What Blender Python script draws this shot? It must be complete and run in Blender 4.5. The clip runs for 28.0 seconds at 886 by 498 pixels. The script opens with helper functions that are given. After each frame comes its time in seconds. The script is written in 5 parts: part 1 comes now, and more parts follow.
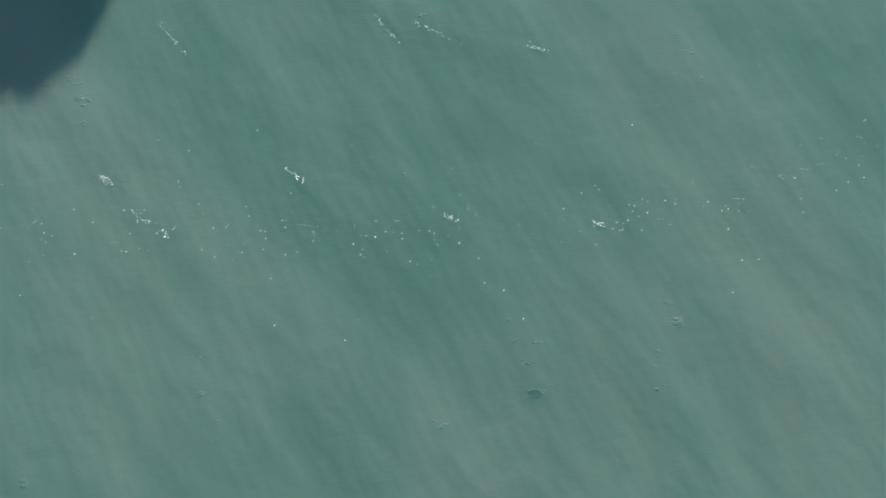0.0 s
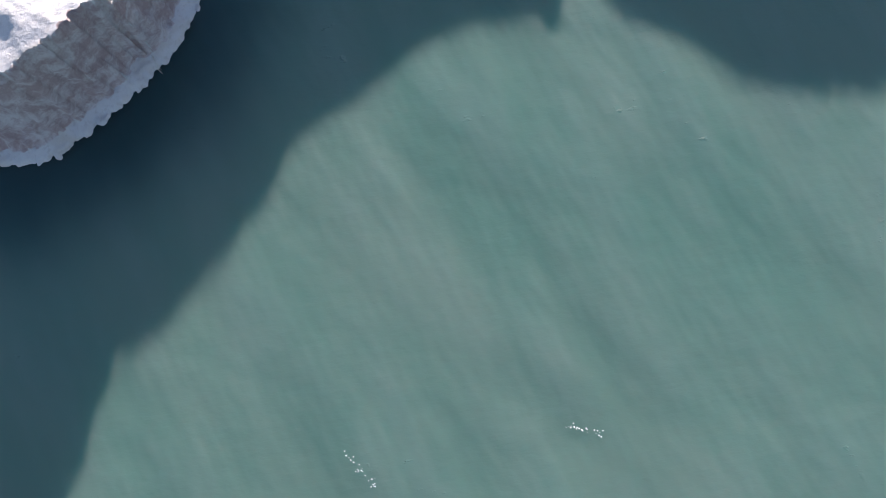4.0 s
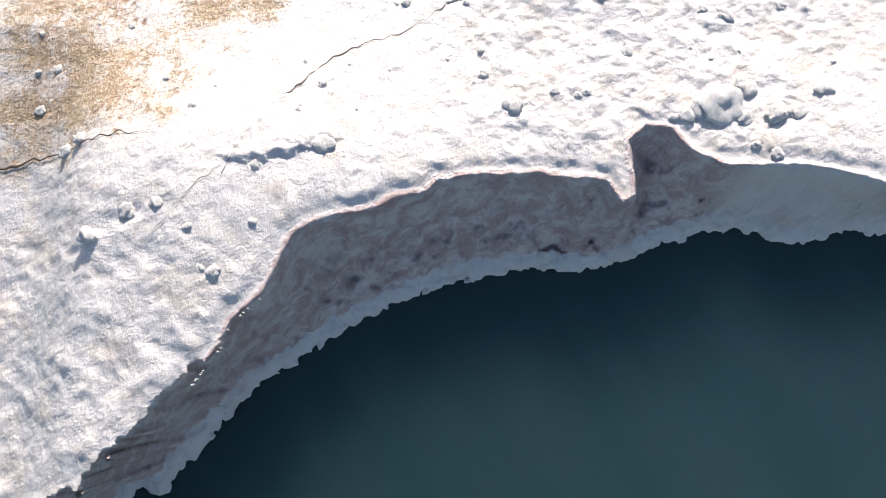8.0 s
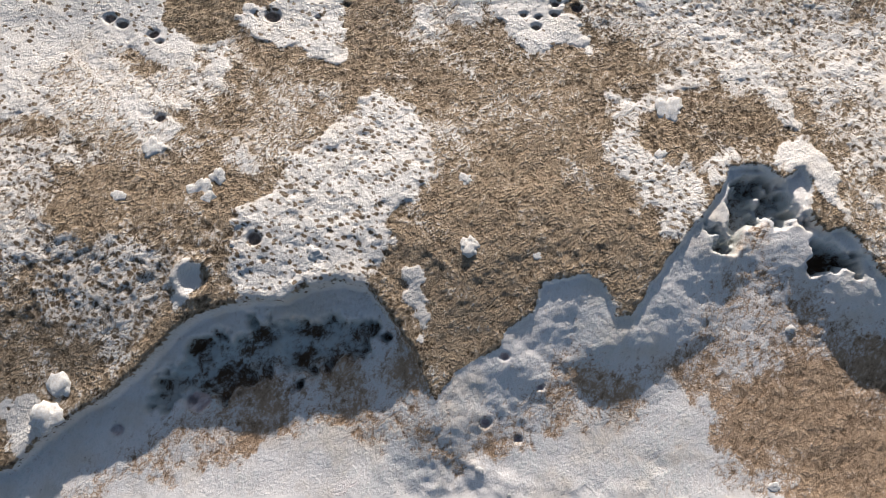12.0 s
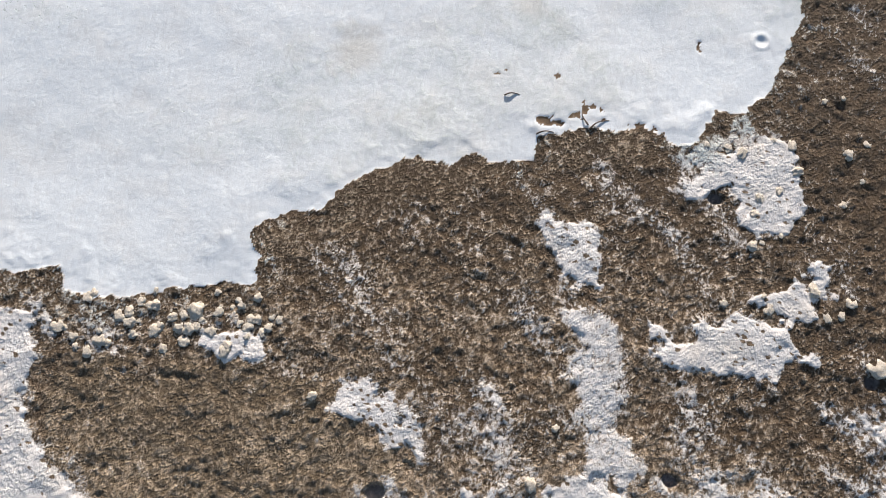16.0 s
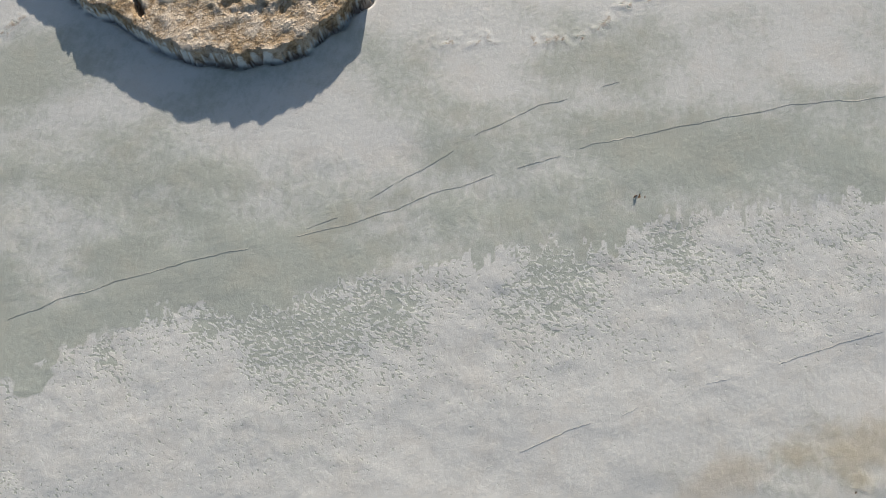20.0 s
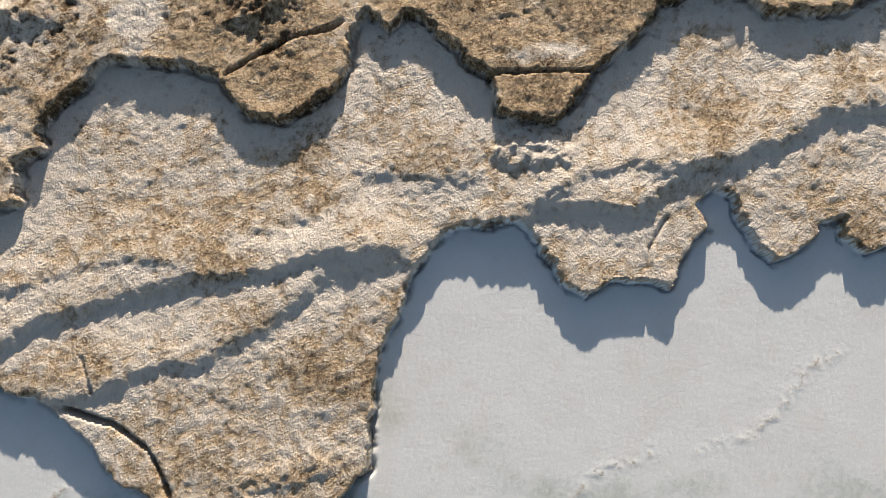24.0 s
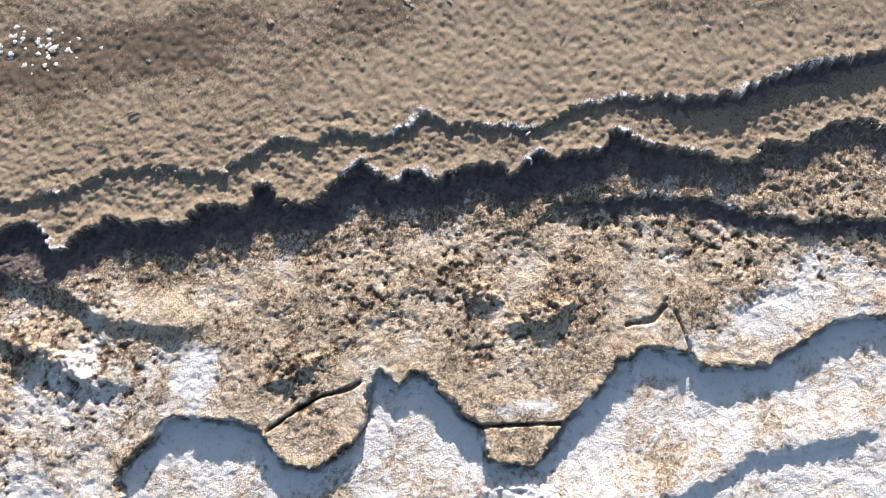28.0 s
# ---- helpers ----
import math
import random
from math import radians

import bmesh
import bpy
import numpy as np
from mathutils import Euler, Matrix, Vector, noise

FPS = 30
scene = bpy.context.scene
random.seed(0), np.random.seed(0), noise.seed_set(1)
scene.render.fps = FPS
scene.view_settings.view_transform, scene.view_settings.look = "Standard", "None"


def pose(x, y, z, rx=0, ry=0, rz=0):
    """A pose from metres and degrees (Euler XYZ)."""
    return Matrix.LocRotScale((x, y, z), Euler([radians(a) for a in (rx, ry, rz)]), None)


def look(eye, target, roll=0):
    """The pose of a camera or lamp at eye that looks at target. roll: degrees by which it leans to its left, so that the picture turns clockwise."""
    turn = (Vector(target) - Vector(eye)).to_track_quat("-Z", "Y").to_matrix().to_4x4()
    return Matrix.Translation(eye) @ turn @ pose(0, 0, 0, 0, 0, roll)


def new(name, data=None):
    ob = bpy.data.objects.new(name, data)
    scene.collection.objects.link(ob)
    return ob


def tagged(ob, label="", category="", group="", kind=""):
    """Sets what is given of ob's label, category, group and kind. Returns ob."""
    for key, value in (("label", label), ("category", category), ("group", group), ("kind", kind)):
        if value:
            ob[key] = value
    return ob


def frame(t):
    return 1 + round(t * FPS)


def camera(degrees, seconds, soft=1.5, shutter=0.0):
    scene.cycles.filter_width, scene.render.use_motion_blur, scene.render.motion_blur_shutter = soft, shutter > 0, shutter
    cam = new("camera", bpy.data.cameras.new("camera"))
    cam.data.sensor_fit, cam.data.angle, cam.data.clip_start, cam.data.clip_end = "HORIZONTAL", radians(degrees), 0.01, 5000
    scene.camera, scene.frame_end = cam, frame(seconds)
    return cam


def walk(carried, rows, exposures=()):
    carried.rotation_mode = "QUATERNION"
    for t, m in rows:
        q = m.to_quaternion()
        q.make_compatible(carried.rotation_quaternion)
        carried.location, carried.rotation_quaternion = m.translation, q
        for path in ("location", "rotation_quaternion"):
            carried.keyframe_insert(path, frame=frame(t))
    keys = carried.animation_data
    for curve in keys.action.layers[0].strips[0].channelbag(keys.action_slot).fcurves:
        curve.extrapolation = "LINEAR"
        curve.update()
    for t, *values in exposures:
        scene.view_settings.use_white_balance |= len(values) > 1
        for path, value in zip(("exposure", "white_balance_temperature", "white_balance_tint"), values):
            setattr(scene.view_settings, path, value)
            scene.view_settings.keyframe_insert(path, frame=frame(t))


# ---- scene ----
# Shore ice and sand beach seen by a slow drone: x to the right along the shore, y from the lake towards the beach, z up from the lake.

# ---- camera ----
cam = camera(68.6, 28.0, soft=0.85)
PATH = [
    (0.0, 1.14, 0.0, 16.87, 9.81, 0.19, 0.24), (0.5, 1.06, 1.4, 16.64, 9.58, 0.13, 0.31),
    (1.0, 0.97, 2.85, 16.46, 9.45, 0.05, 0.4), (1.5, 0.8, 4.34, 16.33, 9.34, 0.01, 0.52),
    (2.0, 0.58, 5.95, 16.24, 9.36, -0.02, 0.65), (2.5, 0.47, 7.66, 16.17, 9.48, -0.09, 0.76),
    (3.0, 0.37, 9.41, 16.1, 9.58, -0.14, 0.81), (3.5, 0.28, 11.2, 16.03, 9.67, -0.18, 0.84),
    (4.0, 0.21, 13.02, 15.97, 9.73, -0.19, 0.83), (4.5, 0.16, 14.89, 15.91, 9.76, -0.18, 0.79),
    (5.0, 0.13, 16.78, 15.86, 9.74, -0.11, 0.71), (5.5, 0.12, 18.72, 15.81, 9.77, -0.02, 0.6),
    (6.0, 0.09, 20.65, 15.72, 9.88, 0.06, 0.5), (6.5, 0.06, 22.6, 15.62, 10.12, 0.1, 0.41),
    (7.0, 0.01, 24.55, 15.5, 10.23, 0.11, 0.23), (7.5, 0.02, 26.55, 15.37, 10.23, 0.03, 0.07),
    (8.0, 0.0, 28.56, 15.21, 10.22, -0.07, -0.01), (8.5, -0.02, 30.58, 15.05, 10.35, -0.14, -0.05),
    (9.0, -0.05, 32.55, 14.95, 10.54, -0.18, -0.09), (9.5, -0.1, 34.47, 14.85, 10.67, -0.18, -0.18),
    (10.0, -0.14, 36.36, 14.74, 10.75, -0.17, -0.26), (10.5, -0.18, 38.22, 14.68, 10.83, -0.15, -0.32),
    (11.0, -0.2, 40.06, 14.59, 10.89, -0.13, -0.35), (11.5, -0.26, 41.84, 14.5, 10.94, -0.11, -0.38),
    (12.0, -0.36, 43.57, 14.46, 11.02, -0.07, -0.43), (12.5, -0.5, 45.25, 14.42, 11.13, -0.04, -0.44),
    (13.0, -0.58, 46.92, 14.39, 11.34, -0.05, -0.4), (13.5, -0.64, 48.56, 14.38, 11.57, -0.07, -0.35),
    (14.0, -0.69, 50.16, 14.37, 11.8, -0.11, -0.29), (14.5, -0.74, 51.7, 14.36, 11.97, -0.14, -0.23),
    (15.0, -0.83, 53.17, 14.34, 12.02, -0.15, -0.18), (15.5, -0.84, 54.64, 14.35, 12.07, -0.16, -0.21),
    (16.0, -0.88, 56.15, 14.33, 12.12, -0.15, -0.23), (16.5, -0.9, 57.63, 14.36, 12.14, -0.14, -0.27),
    (17.0, -0.89, 59.11, 14.37, 12.12, -0.15, -0.3), (17.5, -0.91, 60.63, 14.43, 12.14, -0.15, -0.36),
    (18.0, -0.95, 62.16, 14.61, 12.13, -0.14, -0.42), (18.5, -1.0, 63.71, 14.91, 12.06, -0.11, -0.45),
    (19.0, -1.06, 65.31, 15.3, 12.01, -0.09, -0.44), (19.5, -1.09, 66.87, 15.74, 11.89, -0.06, -0.43),
    (20.0, -1.09, 68.41, 16.19, 11.75, -0.06, -0.45), (20.5, -1.1, 70.03, 16.67, 11.7, -0.06, -0.46),
    (21.0, -1.09, 71.61, 17.16, 11.53, -0.04, -0.47), (21.5, -1.04, 73.21, 17.71, 11.42, -0.05, -0.51),
    (22.0, -0.99, 74.8, 18.28, 11.29, -0.06, -0.54), (22.5, -0.94, 76.38, 18.88, 11.17, -0.08, -0.58),
    (23.0, -0.89, 77.96, 19.52, 11.07, -0.1, -0.62), (23.5, -0.85, 79.53, 20.21, 11.01, -0.12, -0.68),
    (24.0, -0.81, 81.09, 20.96, 11.01, -0.15, -0.78), (24.5, -0.76, 82.64, 21.75, 11.01, -0.2, -0.91),
    (25.0, -0.72, 84.17, 22.56, 11.01, -0.26, -1.01), (25.5, -0.7, 85.69, 23.4, 11.0, -0.33, -1.1),
    (26.0, -0.71, 87.18, 24.3, 10.97, -0.4, -1.17), (26.5, -0.75, 88.61, 25.25, 10.86, -0.47, -1.23),
    (27.0, -0.81, 90.03, 26.24, 10.76, -0.52, -1.28), (27.5, -0.86, 91.46, 27.27, 10.67, -0.59, -1.29),
    (28.0, -0.88, 92.9, 28.35, 10.63, -0.67, -1.31),
]
EXPOSURES = [(0.0, 0.9, 6050, 3), (1.0, 0.93, 6350, 9), (2.0, 0.98, 6250, 13), (5.0, 1.38, 6000, 20), (6.5, 1.98, 6250, 19), (7.2, 2.08, 6350, 17), (8.0, 0.99, 6350, 15), (9.0, 0.28, 6350, 13), (10.0, -0.12, 6450, 13), (11.0, 0.08, 6370, 13), (12.5, 0.61, 6470, 13), (15.0, 0.98, 6570, 14), (17.0, 0.64, 6250, 13), (18.0, 0.43, 6350, 13), (20.0, 0.33, 7150, 12), (21.5, 0.38, 7550, 13), (24.0, 0.61, 7150, 13), (26.0, 1.12, 6300, 13), (28.0, 1.48, 5800, 14)]
walk(cam, [(t, pose(x, y, z, rx, ry, rz)) for t, x, y, z, rx, ry, rz in PATH], EXPOSURES)

# ---- light: a low sun over the beach, clear sky ----
SUN_UP, SUN_SIDE = 13.5, 4.0
sky = bpy.data.worlds.new("sky")
scene.world = sky
sky.use_nodes = True
tex = sky.node_tree.nodes.new("ShaderNodeTexSky")
tex.sky_type, tex.sun_disc = "NISHITA", False
tex.sun_elevation, tex.sun_rotation = radians(SUN_UP), radians(SUN_SIDE)
back = sky.node_tree.nodes["Background"]
sky.node_tree.links.new(tex.outputs[0], back.inputs[0])
back.inputs[1].default_value = 0.075
sun = new("sun", bpy.data.lights.new("sun", "SUN"))
sun.data.energy, sun.data.angle, sun.data.color = 5.0, radians(0.8), (1.0, 0.91, 0.80)
far = 200
sun.matrix_world = look((far * math.sin(radians(SUN_SIDE)) * math.cos(radians(SUN_UP)), far * math.cos(radians(SUN_SIDE)) * math.cos(radians(SUN_UP)), far * math.sin(radians(SUN_UP))), (0, 0, 0))


# ---- materials ----
def nodes_of(name):
    m = bpy.data.materials.new(name)
    m.use_nodes = True
    t = m.node_tree
    return m, t, t.nodes["Principled BSDF"]


def node(t, kind, **values):
    n = t.nodes.new(kind)
    for key, value in values.items():
        n.inputs[key.replace("_", " ")].default_value = value
    return n


def maths(t, op, a, b=None, c=None, clamp=False):
    n = t.nodes.new("ShaderNodeMath")
    n.operation, n.use_clamp = op, clamp
    for k, v in enumerate((a, b, c)):
        if v is None:
            continue
        if isinstance(v, (int, float)):
            n.inputs[k].default_value = v
        else:
            t.links.new(v, n.inputs[k])
    return n.outputs[0]


def mixed(t, fac, a, b):
    n = t.nodes.new("ShaderNodeMix")
    n.data_type = "RGBA"
    for k, v in ((0, fac), (6, a), (7, b)):
        if isinstance(v, (int, float)):
            n.inputs[k].default_value = v
        elif isinstance(v, tuple):
            n.inputs[k].default_value = (*v, 1)
        else:
            t.links.new(v, n.inputs[k])
    return n.outputs[2]


def place_of(t, stretch=(1, 1, 1), turn=0.0):
    c = t.nodes.new("ShaderNodeTexCoord")
    out = c.outputs["Object"]
    for key, value in (("Rotation", (0, 0, radians(turn))), ("Scale", stretch)):
        m = t.nodes.new("ShaderNodeMapping")
        m.inputs[key].default_value = value
        t.links.new(out, m.inputs["Vector"])
        out = m.outputs[0]
    return out


def grain(t, where, scale, detail=4.0, rough=0.6, warp=0.0):
    n = node(t, "ShaderNodeTexNoise", Scale=scale, Detail=detail, Roughness=rough, Distortion=warp)
    t.links.new(where, n.inputs["Vector"])
    return n.outputs["Fac"]


def ramp(t, v, low, high):
    n = t.nodes.new("ShaderNodeMapRange")
    n.interpolation_type = "SMOOTHSTEP"
    t.links.new(v, n.inputs[0])
    n.inputs[1].default_value, n.inputs[2].default_value = low, high
    return n.outputs[0]


def attribute(t, name):
    n = t.nodes.new("ShaderNodeAttribute")
    n.attribute_name = name
    return n.outputs["Fac"]


def warped(t, where, scale, much):
    """Places pushed about by noise, so that no pattern runs straight."""
    n = node(t, "ShaderNodeTexNoise", Scale=scale, Detail=3.0, Roughness=0.6)
    t.links.new(where, n.inputs["Vector"])
    centred, out = t.nodes.new("ShaderNodeVectorMath"), t.nodes.new("ShaderNodeVectorMath")
    centred.operation, out.operation = "SUBTRACT", "MULTIPLY_ADD"
    centred.inputs[1].default_value = (0.5, 0.5, 0.5)
    t.links.new(n.outputs["Color"], centred.inputs[0])
    t.links.new(centred.outputs[0], out.inputs[0])
    out.inputs[1].default_value = (much, much, much)
    t.links.new(where, out.inputs[2])
    return out.outputs[0]


def hollows(t, where, scale):
    n = node(t, "ShaderNodeTexVoronoi", Scale=scale, Randomness=1.0)
    t.links.new(where, n.inputs["Vector"])
    return ramp(t, n.outputs["Distance"], 0.05, 0.75)


def shore_material(name, cells_in=0.0, snow=(0.80, 0.80, 0.81), grey=(0.50, 0.54, 0.53), dry=(0.36, 0.27, 0.175), dark=(0.13, 0.08, 0.045), grime_shade=(0.30, 0.25, 0.225), bump=0.5, smooth=0.5, coarse=7.0, fine=38.0, lift=0.06, soiled=0.25, broken=0.8, crisp=0.25, lean=25.0, ragged=1.1, bores=9.0, bore_soil=1.0, bore_deep=0.5, grit=0.0, grit_size=16.0, dots=True, bore_paint=1.0):
    """Ice, snow and frozen sand: the masks sand, wet, grey, stain and tint of the mesh say where, the grain breaks
    their edges up. The wet and stain masks also carry painted shade.
    """
    m, t, p = nodes_of(name)
    where = place_of(t)
    bent = warped(t, place_of(t, (1.0, 0.72, 1.0), lean), 2.2, 0.22)
    big, mid, small = grain(t, where, 1.1, 3), grain(t, bent, coarse * 0.55, 8, 0.66, 0.2), grain(t, where, fine, 4, 0.7)
    if cells_in:
        patch = ramp(t, grain(t, where, 1.7, 4, 0.6), 0.42, 0.62)
        where_pits = ramp(t, grain(t, where, 0.9, 4, 0.65), 0.34, 0.6)
        pit = mixed(t, patch, hollows(t, bent, coarse * 0.62), hollows(t, bent, coarse * 1.25))
        pit = maths(t, "MULTIPLY", maths(t, "SUBTRACT", pit, 0.5), maths(t, "MULTIPLY_ADD", where_pits, 0.7, 0.3))
        mid = maths(t, "ADD", mid, maths(t, "MULTIPLY", pit, 0.26 * cells_in))
    skewed = warped(t, place_of(t, (0.8, 1.15, 1.0), lean), 7.0, 0.13)
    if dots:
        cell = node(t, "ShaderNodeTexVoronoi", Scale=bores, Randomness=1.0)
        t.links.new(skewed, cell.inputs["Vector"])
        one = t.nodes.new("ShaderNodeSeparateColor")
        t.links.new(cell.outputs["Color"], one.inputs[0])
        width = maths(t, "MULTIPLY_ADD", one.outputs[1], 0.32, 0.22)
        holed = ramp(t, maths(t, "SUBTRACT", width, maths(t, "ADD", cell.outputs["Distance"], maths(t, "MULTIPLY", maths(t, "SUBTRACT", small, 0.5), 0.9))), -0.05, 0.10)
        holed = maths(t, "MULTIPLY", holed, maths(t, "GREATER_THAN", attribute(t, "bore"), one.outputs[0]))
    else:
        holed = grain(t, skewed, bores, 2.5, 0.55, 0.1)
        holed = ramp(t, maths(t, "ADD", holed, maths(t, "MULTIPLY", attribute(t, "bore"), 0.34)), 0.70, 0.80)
    sand, wet_shade, clear, stain = attribute(t, "sand"), attribute(t, "wet_shade"), attribute(t, "grey"), attribute(t, "stain")
    relief = maths(t, "ADD", mid, maths(t, "MULTIPLY", small, 0.36))
    if grit:
        bead = node(t, "ShaderNodeTexVoronoi", Scale=grit_size, Randomness=1.0)
        bead.feature = "SMOOTH_F1"
        bead.inputs["Smoothness"].default_value = 0.35
        t.links.new(warped(t, place_of(t, (1.15, 0.85, 1.0), lean), 9.0, 0.14), bead.inputs["Vector"])
        tip = maths(t, "SUBTRACT", 1.0, ramp(t, bead.outputs["Distance"], 0.05, 0.72))
        clumped = ramp(t, grain(t, where, 2.3, 5, 0.7), 0.36, 0.62)
        relief = maths(t, "ADD", maths(t, "MULTIPLY", relief, 0.75), maths(t, "MULTIPLY", tip, maths(t, "MULTIPLY_ADD", clumped, 1.1 * grit, 0.35 * grit)))
        mid = maths(t, "ADD", maths(t, "MULTIPLY", mid, 0.92), maths(t, "MULTIPLY_ADD", tip, 0.16, -0.03))
    off_mid, off_small = maths(t, "SUBTRACT", mid, 0.5), maths(t, "SUBTRACT", small, 0.5)
    s = maths(t, "SUBTRACT", sand, maths(t, "MULTIPLY", off_mid, ragged))
    s = ramp(t, maths(t, "ADD", s, maths(t, "MULTIPLY", off_small, 0.9)), 0.3, 0.72)
    # Darker soil colour where the relief is low.
    darkened = ramp(t, maths(t, "ADD", maths(t, "ADD", wet_shade, maths(t, "MULTIPLY", off_mid, -1.9)), maths(t, "MULTIPLY", off_small, 0.8)), 0.1, 0.8)
    soil = mixed(t, darkened, dry, dark)
    soil = mixed(t, maths(t, "MULTIPLY", ramp(t, maths(t, "ADD", maths(t, "MULTIPLY", mid, 0.65), maths(t, "MULTIPLY", small, 0.35)), 0.5, 0.68), maths(t, "SUBTRACT", 0.75, maths(t, "MULTIPLY", wet_shade, 0.5), clamp=True)), soil, tuple(min(0.72, c * 1.4 + 0.07) for c in dry))
    cold = mixed(t, ramp(t, maths(t, "ADD", clear, maths(t, "MULTIPLY", maths(t, "ADD", off_mid, maths(t, "MULTIPLY", off_small, 0.5)), broken)), 0.5 - crisp, 0.5 + crisp), snow, grey)
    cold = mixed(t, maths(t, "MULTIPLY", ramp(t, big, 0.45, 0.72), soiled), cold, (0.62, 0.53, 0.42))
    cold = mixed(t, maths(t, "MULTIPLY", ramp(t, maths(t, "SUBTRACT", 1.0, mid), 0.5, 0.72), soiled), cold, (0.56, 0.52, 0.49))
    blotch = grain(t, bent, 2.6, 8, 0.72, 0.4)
    dirt_shade = mixed(t, ramp(t, blotch, 0.38, 0.64), tuple(0.66 * c for c in grime_shade), tuple(min(0.78, 1.25 * c) for c in grime_shade))
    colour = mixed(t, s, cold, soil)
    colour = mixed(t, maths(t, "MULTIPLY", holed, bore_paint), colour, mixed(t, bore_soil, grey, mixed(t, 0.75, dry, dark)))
    stain_mask = ramp(t, maths(t, "ADD", stain, maths(t, "MULTIPLY", maths(t, "SUBTRACT", blotch, 0.5), 1.1)), 0.25, 0.7)
    colour = mixed(t, stain_mask, colour, dirt_shade)
    colour = mixed(t, maths(t, "MULTIPLY", attribute(t, "tint"), 0.7), colour, (0.50, 0.41, 0.27))
    t.links.new(colour, p.inputs["Base Color"])
    t.links.new(mixed(t, s, (0.42,) * 3, (0.85,) * 3), p.inputs["Roughness"])
    p.inputs["Specular IOR Level"].default_value = 0.35
    b = node(t, "ShaderNodeBump", Distance=lift)
    t.links.new(maths(t, "MULTIPLY", maths(t, "ADD", smooth, maths(t, "MULTIPLY", maths(t, "MAXIMUM", s, stain_mask), 1 - smooth)), bump), b.inputs["Strength"])
    t.links.new(maths(t, "SUBTRACT", relief, maths(t, "MULTIPLY", holed, bore_deep)), b.inputs["Height"])
    t.links.new(b.outputs[0], p.inputs["Normal"])
    return m


def water_material():
    """Silty water: light goes in, spreads and comes out again, so that shade has soft edges."""
    m, t, p = nodes_of("lake_water")
    long, short = place_of(t, (0.8, 0.27, 1), -28), place_of(t, (0.5, 1.0, 1), -12)
    swell, chop, fret = grain(t, long, 0.6, 3), grain(t, short, 2.4, 4, 0.6), grain(t, short, 8, 3, 0.6)
    silt_shade = ramp(t, grain(t, long, 0.2, 3), 0.3, 0.7)
    # Shade beside the ice, put into the water colour by distance from the rim.
    unshaded = ramp(t, maths(t, "ADD", attribute(t, "silt_shade"), maths(t, "MULTIPLY", maths(t, "SUBTRACT", grain(t, long, 0.35, 3), 0.5), 0.5)), 0.0, 1.0)
    colour = mixed(t, silt_shade, (0.128, 0.252, 0.212), (0.188, 0.285, 0.242))
    colour = mixed(t, maths(t, "MULTIPLY", ramp(t, swell, 0.4, 0.7), 0.4), colour, (0.212, 0.308, 0.278))
    colour = mixed(t, unshaded, (0.03, 0.078, 0.088), colour)
    t.links.new(colour, p.inputs["Base Color"])
    p.inputs["Roughness"].default_value, p.inputs["IOR"].default_value = 0.07, 1.33
    p.inputs["Subsurface Weight"].default_value = 1.0
    p.inputs["Subsurface Radius"].default_value = (0.6, 1.0, 1.1)
    p.inputs["Subsurface Scale"].default_value = 2.8
    b = node(t, "ShaderNodeBump", Strength=0.8, Distance=0.15)
    crest = maths(t, "MULTIPLY", ramp(t, swell, 0.62, 0.74), ramp(t, chop, 0.58, 0.66))
    high = maths(t, "ADD", swell, maths(t, "ADD", maths(t, "MULTIPLY", chop, 0.13), maths(t, "MULTIPLY", maths(t, "MULTIPLY", fret, crest), 1.6)))
    t.links.new(high, b.inputs["Height"])
    t.links.new(b.outputs[0], p.inputs["Normal"])
    return m


MAT = {
    "shelf": shore_material("shelf_ice", grit=0.14, grit_size=14.0, cells_in=0.6, snow=(0.75, 0.73, 0.725), dry=(0.42, 0.295, 0.198), dark=(0.12, 0.072, 0.04), grime_shade=(0.78, 0.575, 0.565), bump=1.0, smooth=0.42, coarse=12, fine=38, lift=0.085, soiled=0.5),
    "terrace": shore_material("frozen_sand", bores=8.5, bore_deep=1.0, grit=0.34, grit_size=15.0, cells_in=1.25, snow=(0.68, 0.66, 0.64), dry=(0.355, 0.27, 0.185), dark=(0.085, 0.055, 0.03), bump=1.0, smooth=0.35, coarse=15, fine=44, lift=0.13),
    "lagoon": shore_material("lagoon_ice", dots=False, bores=11.0, bore_soil=0.0, bore_deep=0.3, snow=(0.73, 0.775, 0.805), grey=(0.48, 0.545, 0.53), bump=0.45, smooth=1.0, coarse=10, fine=36, lift=0.03, soiled=0.12, broken=0.7, crisp=0.24),
    "crust": shore_material("ledge_ice", bores=4.5, bore_deep=0.9, bore_paint=0.22, grit=0.27, grit_size=12.0, ragged=0.45, cells_in=0.75, snow=(0.69, 0.635, 0.57), dry=(0.49, 0.365, 0.235), dark=(0.11, 0.065, 0.032), grime_shade=(0.14, 0.105, 0.09), bump=1.0, smooth=0.65, coarse=10, fine=34, lift=0.10, soiled=0.4),
    "beach": shore_material("beach_sand", bores=6.0, grit=0.3, grit_size=18.0, cells_in=0.4, dry=(0.255, 0.188, 0.115), dark=(0.105, 0.072, 0.042), grime_shade=(0.125, 0.092, 0.08), bump=0.7, smooth=1.0, coarse=20, fine=60, lift=0.009),
    "water": water_material(),
}

